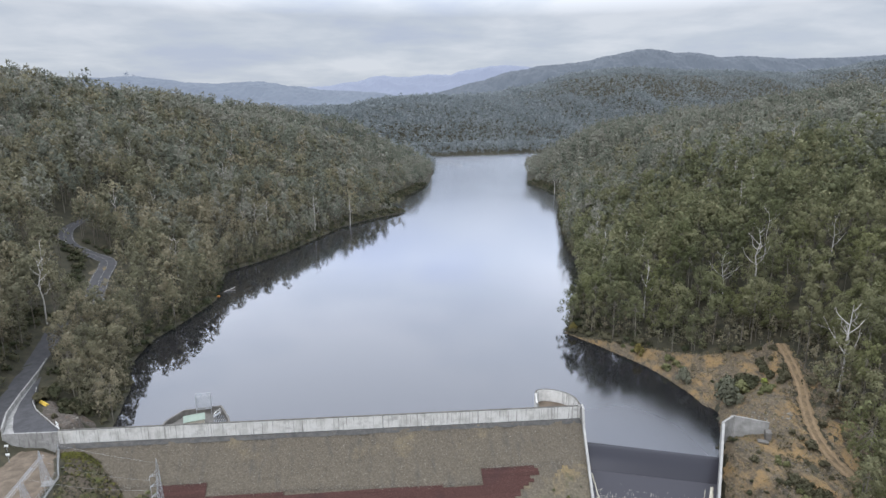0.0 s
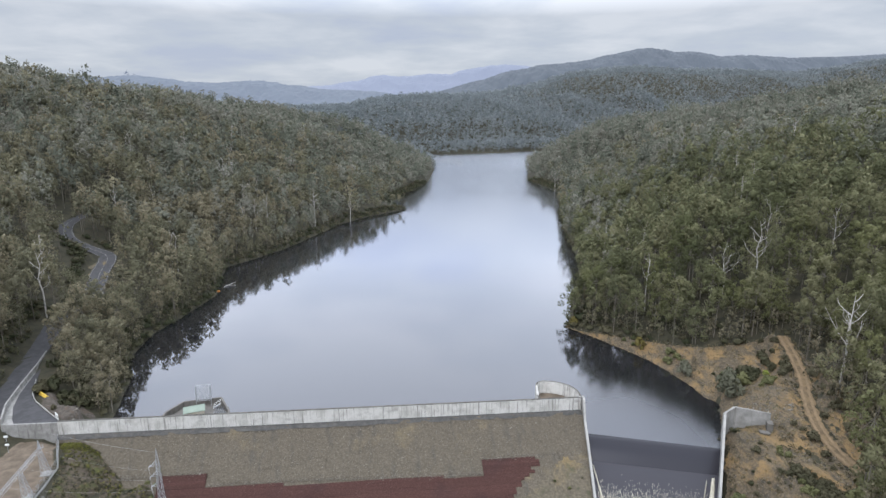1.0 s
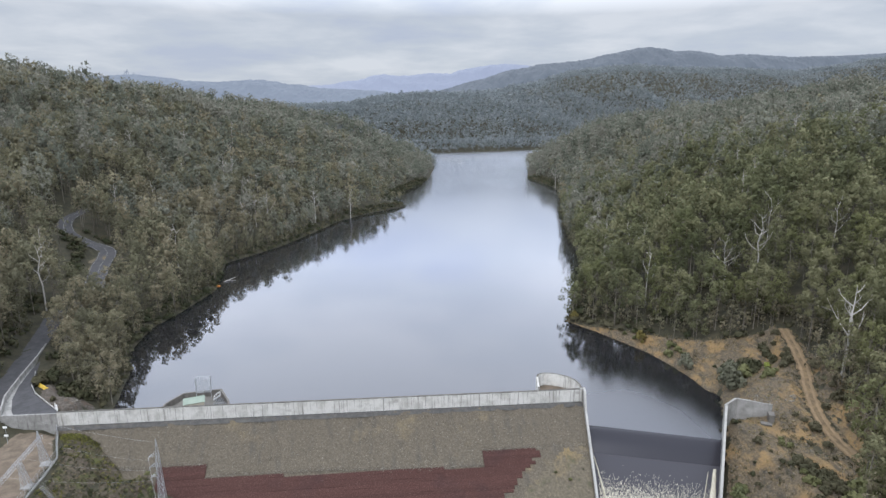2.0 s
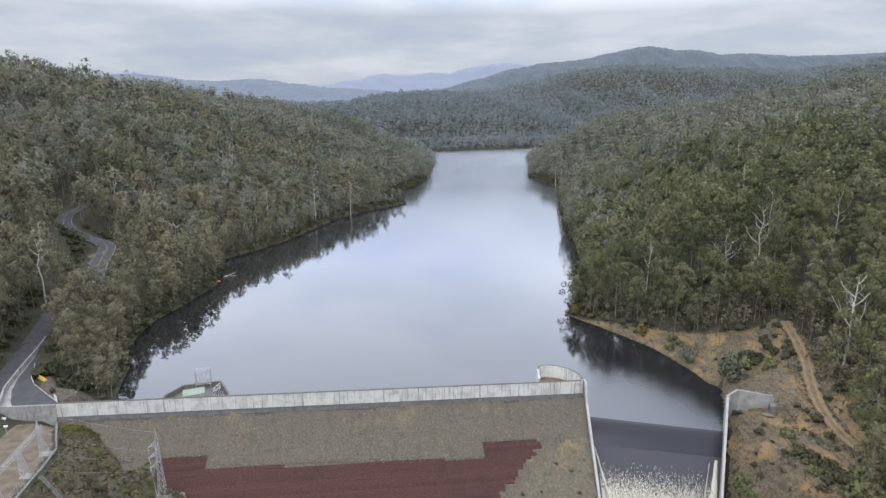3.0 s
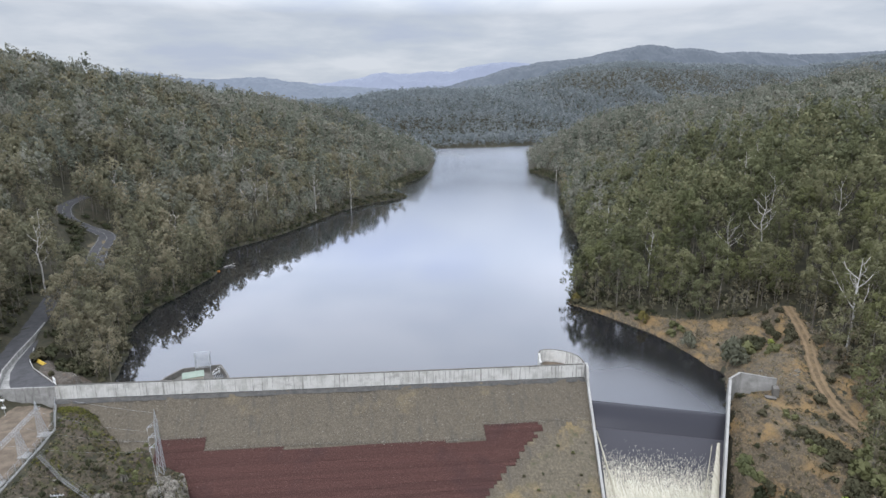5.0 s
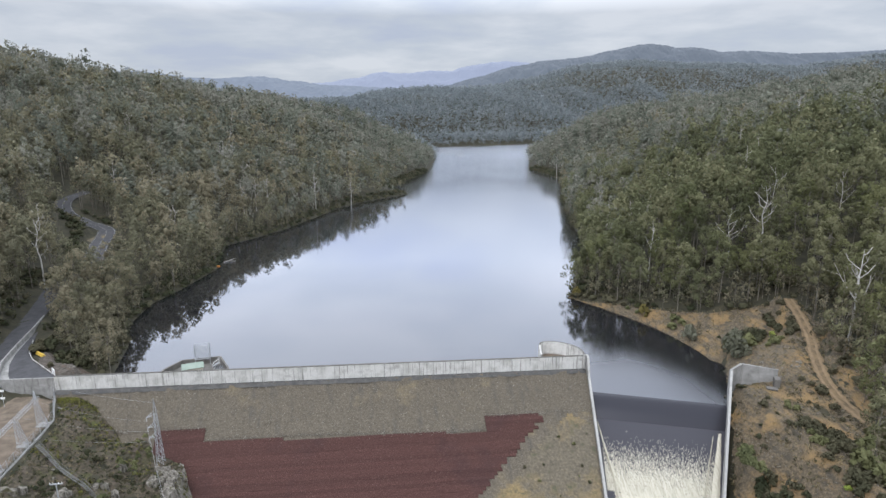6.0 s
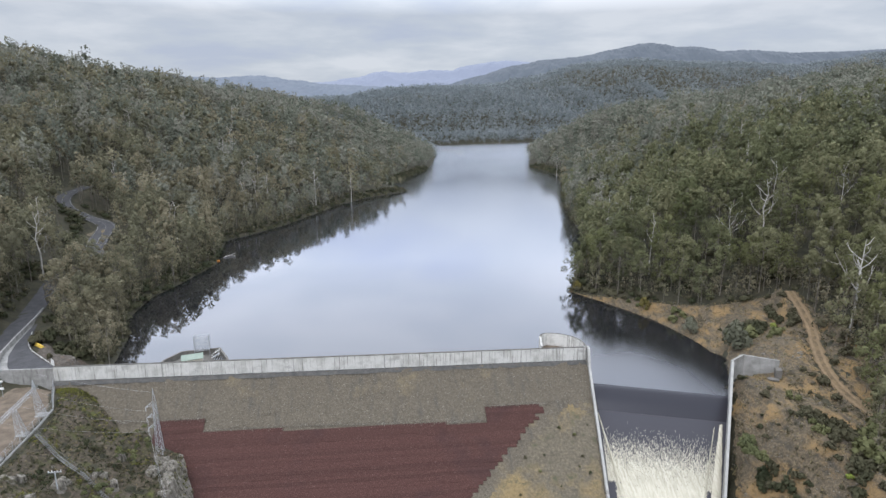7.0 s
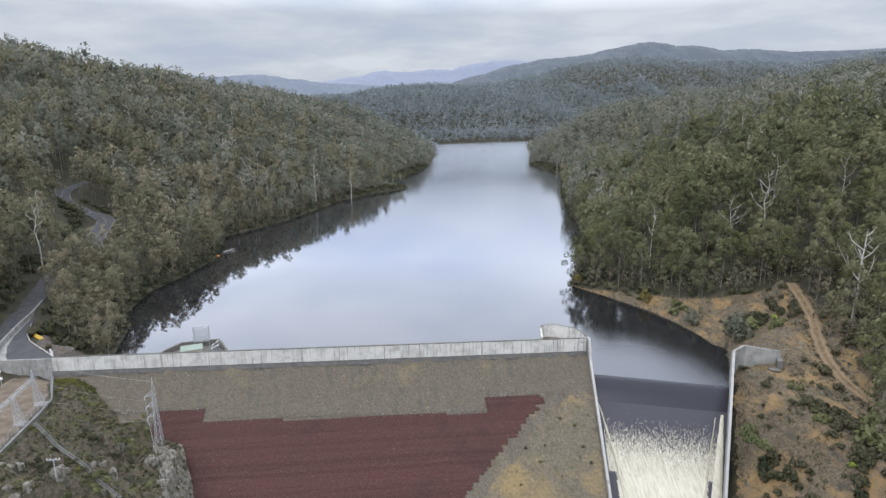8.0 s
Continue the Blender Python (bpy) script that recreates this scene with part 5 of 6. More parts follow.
def lay_west_end():
    flat("pavement", [(-84.5, 1.4), (-74.2, 1.4), (-74.9, 3.2), (-80.8, 8.9), (-85.4, 14.0), (-88.9, 19.6), (-90.4, 24), (-93.4, 30), (-97.2, 40.5), (-96.2, 33.5), (-93.2, 20.5), (-90.4, 12), (-86.6, 4.5)], 8.06, 1.6, ASPHALT,
         "dark asphalt turning pad beside the dam", "pavement")
    flat("footpath", [(-87.6, 1.4), (-84.5, 1.4), (-86.6, 4.5), (-90.4, 12), (-93.2, 20.5), (-96.2, 33.5), (-98.0, 41.5), (-96.4, 33.6), (-94.2, 24), (-91.6, 12.3)][:6] + [(-98.3, 41.8), (-95.0, 25.6), (-91.9, 12.6), (-88.0, 3.2)], 8.12, 1.6, CONCRETE_OLD,
         "pale concrete footpath along the road wall", "pavement")
    w = thing("retaining_wall", "weathered grey concrete retaining wall under the asphalt pad", "wall")
    for a, b in (((-87.6, 1.5), (-80.6, 1.2)), ((-80.6, 1.2), (-73.3, 0.85))):
        wall_run("panel", [(*a, 8.35, 2.6), (*b, 8.35, 2.6)], 0.45, CONCRETE_OLD, w)
    r = thing("road_parapet", "long pale concrete parapet between road and pad", "wall")
    line = [(-87.8, 2.0), (-91.8, 11.6), (-95.0, 25.1), (-98.1, 40.2), (-100.6, 51.0)]
    for a, b in zip(line, line[1:]):
        wall_run("panel", [(*a, 9.5, 7.4), (*b, 9.55, 7.4)], 0.4, CONCRETE_OLD, r)
    # white kerb rail round the pad
    k = thing("guard_rail", "low white-painted guard rail round the asphalt pad", "guard rail")
    pts = [(-93.6, 30.2), (-90.9, 24.0), (-89.4, 19.8), (-85.8, 14.4), (-81.0, 9.3), (-75.6, 3.6)]
    for a, b in zip(pts, pts[1:]):
        wall_run("rail", [(*a, 8.62, 8.42), (*b, 8.62, 8.42)], 0.10, CONCRETE, k)
        for f in (0.05, 0.5, 0.95):
            bm = bmesh.new()
            add_box(bm, (a[0] + (b[0] - a[0]) * f, a[1] + (b[1] - a[1]) * f, 8.25), (0.14, 0.14, 0.9))
            part("post", bm, CONCRETE_OLD, k)
    # small gate at the parapet's end
    g = thing("gate", "small white-painted tubular steel gate", "gate", at=(-74.2, 2.2, 8.1))
    bm = bmesh.new()
    for a, b in (((0, 0, 0), (0, 0, 1.8)), ((-1.3, 1.5, 0), (-1.3, 1.5, 1.8)), ((0, 0, 1.8), (-1.3, 1.5, 1.8)), ((0, 0, 0.3), (-1.3, 1.5, 0.3))):
        add_bar(bm, a, b, 0.05)
    part("gate_frame", bm, PAINT_WHITE, g)
    for i in range(1, 6):
        bm = bmesh.new()
        add_bar(bm, (-1.3 * i / 6, 1.5 * i / 6, 0.3), (-1.3 * i / 6, 1.5 * i / 6, 1.8), 0.025)
        part("bar", bm, PAINT_WHITE, g)
    # yellow float tubes laid by the pad
    for i, (dx, dy, dz) in enumerate(((0, 0, 0.28), (0.35, 0.45, 0.28), (0.15, 0.2, 0.72))):
        bm = bmesh.new()
        a, b = Vector((-88.3 + dx, 21.2 + dy, 0)), Vector((-85.4 + dx, 18.6 + dy, 0))
        add_bar(bm, a, b, 0.26, sides=12)
        for p in (a, b):
            bmesh.ops.create_uvsphere(bm, u_segments=12, v_segments=6, radius=0.26, matrix=Matrix.Translation(p))
        z = float(height(np.array([-86.8]), np.array([20.0]))[0])
        ob = tagged(part("float_tube", bm, YELLOW, smooth_faces=True), "yellow plastic float tube lying beside the pad", "float", group="float tubes")
        ob.location.z = z + dz
    # notice boards at the yard's corner
    for x, y, z in ((-85.2, -1.4, 5.4), (-82.6, -5.6, 5.4)):
        s = thing("notice_board", "small white notice board with black lines on a post", "sign", at=(x, y, z))
        bm = bmesh.new(); add_bar(bm, (0, 0, 0), (0, 0, 2.4), 0.05); part("post", bm, STEEL, s)
        bm = bmesh.new(); add_box(bm, (0, -0.06, 2.3), (1.0, 0.05, 0.55), 0, 0.01); bd = part("board", bm, PAINT_WHITE, s)
        for k in range(3):
            bm = bmesh.new(); add_box(bm, (-0.05 * k, -0.095, 2.45 - 0.15 * k), (0.76 - 0.1 * k, 0.012, 0.06)); part("bar", bm, BLACKPAINT, bd)


build_west_end()


# ---- lattice steel: pylon, gantry, wires ----
def lattice(bm, base, top, w0, w1, bays, r):
    """A four-legged lattice from base to top."""
    base, top = Vector(base), Vector(top)
    rings = []
    for i in range(bays + 1):
        f = i / bays
        c, w = base.lerp(top, f), (w0 + (w1 - w0) * f) / 2
        rings.append([c + Vector((sx * w, sy * w, 0)) for sx, sy in ((-1, -1), (1, -1), (1, 1), (-1, 1))])
    for p, q in zip(rings, rings[1:]):
        for k in range(4):
            add_bar(bm, p[k], q[k], r, sides=4)
            add_bar(bm, p[k], q[(k + 1) % 4], r * 0.6, sides=3)
            add_bar(bm, p[(k + 1) % 4], q[k], r * 0.6, sides=3)
            add_bar(bm, q[k], q[(k + 1) % 4], r * 0.6, sides=3)


def truss(bm, a, b, w, bays, r):
    """A square lattice beam from a to b."""
    a, b = Vector(a), Vector(b)
    d = (b - a).normalized()
    o = Vector((-d.y, d.x, 0)).normalized() * w / 2
    u = Vector((0, 0, w / 2))
    rings = [[a.lerp(b, i / bays) + s * o + t * u for s, t in ((-1, -1), (1, -1), (1, 1), (-1, 1))] for i in range(bays + 1)]
    for p, q in zip(rings, rings[1:]):
        for k in range(4):
            add_bar(bm, p[k], q[k], r, sides=4)
            add_bar(bm, p[k], q[(k + 1) % 4], r * 0.6, sides=3)
            add_bar(bm, q[k], q[(k + 1) % 4], r * 0.6, sides=3)


def wire(a, b, sag, label, r=0.014):
    a, b = Vector(a), Vector(b)
    bm = bmesh.new()
    last = a
    for i in range(1, 15):
        f = i / 14
        p = a.lerp(b, f) - Vector((0, 0, sag * 4 * f * (1 - f)))
        add_bar(bm, last, p, r, sides=4)
        last = p
    return tagged(part("power_line", bm, WIRE), label, "cable", group="power lines")


def build_steel():
    x, y, z = -43.0, -19.4, -4.3
    p = thing("pylon", "slender galvanised lattice pylon standing on the rocky abutment", "pylon", at=(x, y, z))
    bm = bmesh.new(); lattice(bm, (0, 0, 0), (0, 0, 5.0), 1.5, 1.05, 3, 0.05); part("lower_body", bm, STEEL, p)
    bm = bmesh.new(); lattice(bm, (0, 0, 5.0), (0, 0, 12.6), 1.05, 0.62, 5, 0.045); part("upper_body", bm, STEEL, p)
    bm = bmesh.new()
    for sx, sy in ((-1, -1), (1, -1), (1, 1), (-1, 1)):
        add_bar(bm, (sx * 0.31, sy * 0.31, 12.6), (0, 0, 16.4), 0.05, 0.035, 4)
    part("peak", bm, STEEL, p)
    arms = []
    for h in (12.2, 9.6, 7.0):
        bm = bmesh.new()
        for k in (-0.5, 0.5):
            add_bar(bm, (-0.5, k, h), (-2.0, 0, h - 0.4), 0.05, sides=4)
            add_bar(bm, (-0.5, k, h + 0.8), (-2.0, 0, h - 0.4), 0.04, sides=4)
        part("cross_arm", bm, STEEL, p)
        bm = bmesh.new()
        for k in range(6):
            bmesh.ops.create_cone(bm, cap_ends=True, segments=8, radius1=0.13, radius2=0.08, depth=0.08, matrix=Matrix.Translation((-2.0, 0, h - 0.55 - k * 0.14)))
        part("insulator", bm, CONCRETE_OLD, p)
        arms.append(Vector((x - 2.0, y, z + h - 1.3)))
    for i, a in enumerate(arms):
        wire(a, (-70.0, -15 - 7 * i, 10.9), 0.9, "thin aluminium power line from pylon to yard")
        wire(a, (-24.0 + 2.2 * i, -66 - 2 * i, -14.5), 0.6, "thin aluminium power line crossing the gorge")
    wire((x, y, z + 15.4), (-73, -8, 12.0), 0.5, "thin earth wire from the pylon's peak", 0.02)
    # gantry over the yard
    g = thing("gantry", "galvanised lattice gantry over the substation yard", "gantry")
    for lx, ly in ((-68.6, -24.5), (-68.9, -15.9), (-68.4, -34.5)):
        bm = bmesh.new(); lattice(bm, (lx, ly, 5.2), (lx - 0.8, ly + 0.2, 11.0), 1.6, 0.6, 5, 0.04); part("leg", bm, STEEL, g)
        bm = bmesh.new(); add_box(bm, (lx, ly, 5.35), (2.2, 2.2, 0.4), 0, 0.04); part("footing", bm, CONCRETE_OLD, g)
    bm = bmesh.new(); truss(bm, (-68.9, -40, 11.2), (-70.3, -13.6, 11.2), 0.7, 24, 0.036); part("beam", bm, STEEL, g)
    bm = bmesh.new(); lattice(bm, (-69.8, -15.6, 11.5), (-69.8, -15.6, 13.8), 0.6, 0.08, 3, 0.04); part("spike", bm, STEEL, g)
    # small pole further down
    px, py = -54.3, -40.8
    pz = float(height(np.array([px]), np.array([py]))[0])
    t = thing("service_pole", "grey service pole with cross arm and insulators", "pole", at=(px, py, pz - 0.2))
    bm = bmesh.new(); add_bar(bm, (0, 0, 0), (0, 0, 5.2), 0.14, 0.10, 8); part("shaft", bm, STEEL, t)
    bm = bmesh.new(); add_box(bm, (0, 0, 5.0), (2.4, 0.14, 0.14)); part("cross_arm", bm, STEEL, t)
    for k in (-1.1, -0.5, 0.5, 1.1):
        bm = bmesh.new(); add_bar(bm, (k, 0, 5.05), (k, 0, 5.4), 0.07, 0.04, 6); part("insulator", bm, PAINT_WHITE, t)
    # fence and kerb along the yard's edge
    f = thing("yard_fence", "chain-link fence on a concrete kerb round the yard", "fence")
    pts = [(-66.2, -46), (-66.6, -34), (-67.0, -20.5), (-67.6, -13.5), (-70.2, -8.0), (-73.2, -1.2)]
    for a, b in zip(pts, pts[1:]):
        wall_run("kerb", [(*a, 5.6, 4.2), (*b, 5.6, 4.2)], 0.28, CONCRETE_OLD, f)
        a, b = Vector((*a, 5.7)), Vector((*b, 5.7))
        n = max(2, int((b - a).length / 2.6))
        for i in range(n):
            q = a.lerp(b, i / n)
            bm = bmesh.new(); add_bar(bm, q, q + Vector((0, 0, 2.0)), 0.04, sides=5); part("post", bm, STEEL, f)
            q2 = a.lerp(b, (i + 1) / n)
            bm = bmesh.new()
            for h in (0.05, 1.95):
                add_bar(bm, q + Vector((0, 0, h)), q2 + Vector((0, 0, h)), 0.022, sides=3)
            for k in range(7):
                add_bar(bm, q.lerp(q2, k / 7) + Vector((0, 0, 0.05)), q.lerp(q2, (k + 1) / 7) + Vector((0, 0, 1.95)), 0.008, sides=3)
                add_bar(bm, q.lerp(q2, (k + 1) / 7) + Vector((0, 0, 0.05)), q.lerp(q2, k / 7) + Vector((0, 0, 1.95)), 0.008, sides=3)
            part("mesh_panel", bm, STEEL, f)
    # steel walkway down the abutment
    w = thing("walkway", "narrow galvanised stair walkway with handrail down the abutment", "walkway")
    line = [(-65.0, -26.0), (-63.2, -27.2), (-61.4, -28.4), (-59.2, -30.0), (-57.0, -31.6), (-52.6, -34.2), (-48.6, -36.2), (-44.5, -38.0)]
    zz = [float(height(np.array([p[0]]), np.array([p[1]]))[0]) + 0.95 for p in line]
    for i in range(len(line) - 1):
        a, b = Vector((*line[i], zz[i])), Vector((*line[i + 1], zz[i + 1]))
        d = (b - a).normalized()
        o = Vector((-d.y, d.x, 0)).normalized() * 0.34
        bm = bmesh.new()
        for s in (-1, 1):
            add_bar(bm, a + o * s, b + o * s, 0.06, sides=4)
        part("stringer", bm, STEEL_DULL, w)
        n = int((b - a).length / 0.45)
        for k in range(n):
            q = a.lerp(b, (k + 0.5) / n)
            bm = bmesh.new(); add_box(bm, q, (0.66, 0.24, 0.04), math.atan2(o.y, o.x)); part("tread", bm, STEEL_DULL, w)
        bm = bmesh.new()
        for s in (-1, 1):
            add_bar(bm, a + o * s + Vector((0, 0, 1.0)), b + o * s + Vector((0, 0, 1.0)), 0.022, sides=4)
            for k in range(4):
                q = a.lerp(b, k / 4) + o * s
                add_bar(bm, q, q + Vector((0, 0, 1.0)), 0.022, sides=4)
        part("handrail", bm, STEEL_DULL, w)


build_steel()


# ---- intake tower behind the parapet ----
def build_intake():
    t = thing("intake_tower", "concrete intake tower with low parapet deck standing in the lake", "tower")
    out = [(-49.6, 1.2), (-49.0, 6.2), (-46.0, 11.6), (-36.2, 13.0), (-32.4, 5.2), (-31.6, 1.0)]
    c = Vector((-40.5, 6))
    bm = bmesh.new()
    f = bm.faces.new([bm.verts.new((x, y, 6.3)) for x, y in out])
    r = bmesh.ops.extrude_face_region(bm, geom=[f])
    bmesh.ops.translate(bm, vec=(0, 0, -12), verts=[v for v in r["geom"] if isinstance(v, bmesh.types.BMVert)])
    bmesh.ops.recalc_face_normals(bm, faces=bm.faces[:])
    part("deck", bm, DECK, t)
    for a, b in zip(out, out[1:]):
        wall_run("parapet", [(*a, 7.9, 5.6), (*b, 7.9, 5.6)], 0.5, DECK, t)
    # grated openings in the deck: black panels imitate the shade inside
    for i in range(3):
        bm = bmesh.new(); add_box(bm, (-35.4 + 0.1 * i, 4.6 + 2.3 * i, 6.33), (3.4, 1.7, 0.06)); part("opening", bm, VOID_SHADE, t)
        for k in range(6):
            bm = bmesh.new(); add_box(bm, (-36.9 + 0.6 * k + 0.1 * i, 4.6 + 2.3 * i, 6.42), (0.14, 1.9, 0.10)); part("grate_bar", bm, STEEL, t)
    h = thing("gate_house", "small cream gate house with pale green sheet roof", "hut", at=(0, 0, 0))
    ang = math.radians(16)
    bm = bmesh.new(); add_box(bm, (-41.2, 4.4, 7.65), (5.0, 3.0, 2.7), ang, 0.03); part("wall", bm, CREAM, h)
    bm = bmesh.new()
    m = Matrix.Translation((-41.2, 4.5, 9.12)) @ Matrix.Rotation(ang, 4, "Z") @ Matrix.Rotation(radians(4), 4, "X")
    for k in range(14):
        bmesh.ops.create_cube(bm, size=1, matrix=m @ Matrix.Translation((-2.52 + 0.39 * k, 0, 0.03 * (k % 2))) @ Matrix.Diagonal((0.39, 3.5, 0.09, 1)))
    part("roof", bm, PAINT_GREEN, h)
    bm = bmesh.new(); add_box(bm, (-38.66, 5.1, 7.4), (0.08, 0.95, 2.0), ang); part("door", bm, CONCRETE_OLD, h)
    s = thing("mesh_screen", "tall pale mesh cage on steel posts over the deck", "screen", at=(0, 0, 6.3))
    corners = [Vector((-42.4, 11.0, 0)), Vector((-38.5, 11.3, 0)), Vector((-38.7, 12.9, 0)), Vector((-42.6, 12.6, 0))]
    for q in corners:
        bm = bmesh.new(); add_bar(bm, q, q + Vector((0, 0, 5.8)), 0.06, sides=6); part("post", bm, STEEL, s)
    for q, q2 in zip(corners, corners[1:] + corners[:1]):
        bm = bmesh.new()
        for k in range(1, 12):
            add_bar(bm, q.lerp(q2, k / 12) + Vector((0, 0, 1.8)), q.lerp(q2, k / 12) + Vector((0, 0, 5.8)), 0.042, sides=3)
        for k in range(12):
            z = Vector((0, 0, 1.8 + k * 4.0 / 11))
            add_bar(bm, q + z, q2 + z, 0.065 if k in (0, 5, 11) else 0.042, sides=3)
        part("mesh_panel", bm, STEEL, s)
    st = thing("deck_stair", "short pale steel stair with handrails on the deck", "stair", at=(-37.4, 9.8, 6.3))
    for k in range(6):
        bm = bmesh.new(); add_box(bm, (0.28 * k, 0.05 * k, 0.17 * (k + 1)), (0.30, 1.0, 0.05)); part("tread", bm, STEEL, st)
    for sy in (-0.5, 0.5):
        bm = bmesh.new(); add_bar(bm, (-0.1, sy, 1.0), (1.6, sy + 0.3, 2.2), 0.05, sides=5); add_bar(bm, (-0.1, sy, 0), (-0.1, sy, 1.0), 0.04, sides=5); add_bar(bm, (1.6, sy + 0.3, 0.6), (1.6, sy + 0.3, 2.2), 0.04, sides=5)
        part("handrail", bm, PAINT_WHITE, st)
    bm = bmesh.new(); add_bar(bm, (-33.0, 6.0, 6.3), (-33.0, 6.0, 9.2), 0.05, sides=6)
    tagged(part("deck_post", bm, STEEL), "thin steel post on the intake deck", "post")


build_intake()


# ---- outlet box by the return wall ----
def build_outlet():
    o = thing("outlet_box", "small concrete outlet chamber, opening painted dark as shade", "chamber", at=(109.6, -19.6, 4.4))
    # chamber and slab coloured dark, and a black block added, for the opening's shade
    bm = bmesh.new(); add_box(bm, (0.6, 1.2, 1.2), (1.4, 2.4, 3.2), -0.45, 0.05); part("chamber", bm, DECK, o)
    bm = bmesh.new(); add_box(bm, (-1.3, 0.2, 0.55), (2.6, 1.6, 0.3), -0.45, 0.03); part("slab", bm, DECK, o)
    bm = bmesh.new(); add_box(bm, (-1.3, 0.1, 0.15), (2.3, 1.4, 0.45), -0.45); part("opening", bm, VOID_SHADE, o)


build_outlet()


# ---- rocks ----
def rock(name, at, size, seed, mat, label, group):
    """A blocky, steep-sided lump cut by a few joint planes."""
    rng = np.random.RandomState(seed)
    bm = bmesh.new()
    bmesh.ops.create_icosphere(bm, subdivisions=4 if size[0] > 1.0 else 2, radius=1.0)
    off = Vector(rng.uniform(-50, 50, 3))
    planes = []
    for k in range(7):
        a = k * 0.9 + rng.uniform(-0.3, 0.3)
        planes.append((Vector((math.cos(a), math.sin(a), rng.uniform(-0.1, 0.35))).normalized(), rng.uniform(0.50, 0.78)))
    planes += [(Vector((rng.uniform(-0.4, 0.4), rng.uniform(-0.4, 0.4), 1)).normalized(), rng.uniform(0.6, 0.8)) for _ in range(2)]
    for v in bm.verts:
        d = v.co.normalized()
        k = min([1.0] + [h / d.dot(n) for n, h in planes if d.dot(n) > 0.2])
        crack = abs(noise.noise(Vector((d.x * 3.2, d.y * 3.2, d.z * 0.7)) + off))
        v.co = d * (k + 0.10 * noise.noise(d * 2.2 + off) + 0.06 * noise.noise(d * 7 + off) - 0.10 * max(0.0, 1 - crack * 9))
        v.co = Vector((v.co.x * size[0], v.co.y * size[1], v.co.z * size[2]))
    ob = tagged(part(name, bm, mat), label, "rock", group=group)
    ob.location, ob.rotation_euler = at, (0, 0, rng.uniform(0, 6.28))
    return ob


def on_ground(x, y):
    return float(height(np.array([x]), np.array([y]))[0])


def build_rocks():
    rng = np.random.RandomState(31)
    k = 0
    for x0, y0, n, spread, low, high in ((-49.8, -22.9, 2, 0.7, 1.6, 2.2), (-54.4, -37.4, 4, 1.5, 1.5, 2.4), (-50.6, -31.4, 4, 1.3, 1.2, 1.9), (-42.6, -19.6, 5, 1.2, 1.3, 2.0), (-40.4, -24, 7, 1.6, 1.4, 2.4),
                                         (-38.4, -29, 9, 2.2, 1.6, 2.8), (-57.4, -45.6, 4, 1.6, 1.4, 2.4), (-62.3, -39.4, 3, 1.2, 1.0, 1.6), (-47, -38, 4, 2.0, 1.0, 1.8), (-60, -31, 2, 2, 0.6, 1.0)):
        for _ in range(n):
            x, y, s = x0 + rng.normal() * spread * 0.6, y0 + rng.normal() * spread, rng.uniform(low, high)
            z = on_ground(x, y)
            if z < FOOT - FALL * (-y - 0.6) + 0.5:
                continue
            rock("rock_outcrop", (x, y, z - 0.05 * s), (s * rng.uniform(0.7, 1.0), s * 0.8, s * rng.uniform(0.9, 1.3)), 200 + k, ROCK, "pale lichened rock outcrop on the abutment", "rock outcrops")
            k += 1
    for _ in range(46):
        f = rng.uniform()
        x, y = 108 + 11 * f + rng.normal() * 1.2, -9 - 6 * f + rng.normal() * 1.6
        s = rng.uniform(0.3, 0.8)
        rock("boulder", (x, y, on_ground(x, y) + 0.15), (s, s * 0.9, s * 0.7), 400 + k, ROCK, "grey broken boulder piled beside the track", "boulders")
        k += 1
    for _ in range(34):
        x, y = -75.5 + rng.normal() * 3.2, 9.5 + rng.normal() * 4.2
        s = rng.uniform(0.22, 0.65)
        if y < 3.5:
            continue
        rock("boulder", (x, y, on_ground(x, y) + 0.1), (s, s * 0.9, s * 0.7), 500 + k, ROCK, "small pale boulder on the lake shore", "shore boulders")
        k += 1


build_rocks()


# ---- dead trees ----
def snag(x, y, tall, seed, spread=0.35, thick=0.26, forks=5):
    rng = np.random.RandomState(seed)
    z = on_ground(x, y)
    t = thing("dead_tree", "bleached dead eucalypt with bare forked limbs", "dead tree", group="dead trees", at=(x, y, z - 0.3))
    pts = [Vector((0, 0, 0))]
    for i in range(1, 6):
        pts.append(Vector((rng.normal() * 0.25 * i / 2, rng.normal() * 0.25 * i / 2, tall * i / 5)))
    bm = bmesh.new()
    for i in range(5):
        add_bar(bm, pts[i], pts[i + 1], thick * (1 - i * 0.17), thick * (0.83 - i * 0.17), 7)
    part("trunk", bm, DEAD, t)
    for k in range(forks):
        f = 0.45 + 0.5 * k / forks + rng.uniform(-0.04, 0.04)
        i = min(int(f * 5), 4)
        p = pts[i].lerp(pts[i + 1], f * 5 - i)
        a = k * 2.4 + rng.uniform(-0.6, 0.6)
        ln = tall * spread * (1.15 - f) * rng.uniform(0.8, 1.3) + 0.8
        bm = bmesh.new()
        d = Vector((math.cos(a), math.sin(a), rng.uniform(0.5, 1.1)))
        r = thick * 0.36
        for j in range(3):
            q = p + d.normalized() * ln / 3
            add_bar(bm, p, q, r, r * 0.7, 5)
            if j:
                e = d + Vector(rng.normal(size=3)) * 0.8
                add_bar(bm, p, p + e.normalized() * ln / 2.6, r * 0.6, r * 0.25, 4)
            p, r = q, r * 0.7
            d = d + Vector((rng.normal() * 0.35, rng.normal() * 0.35, 0.35))
        part("limb", bm, DEAD, t)
    return t


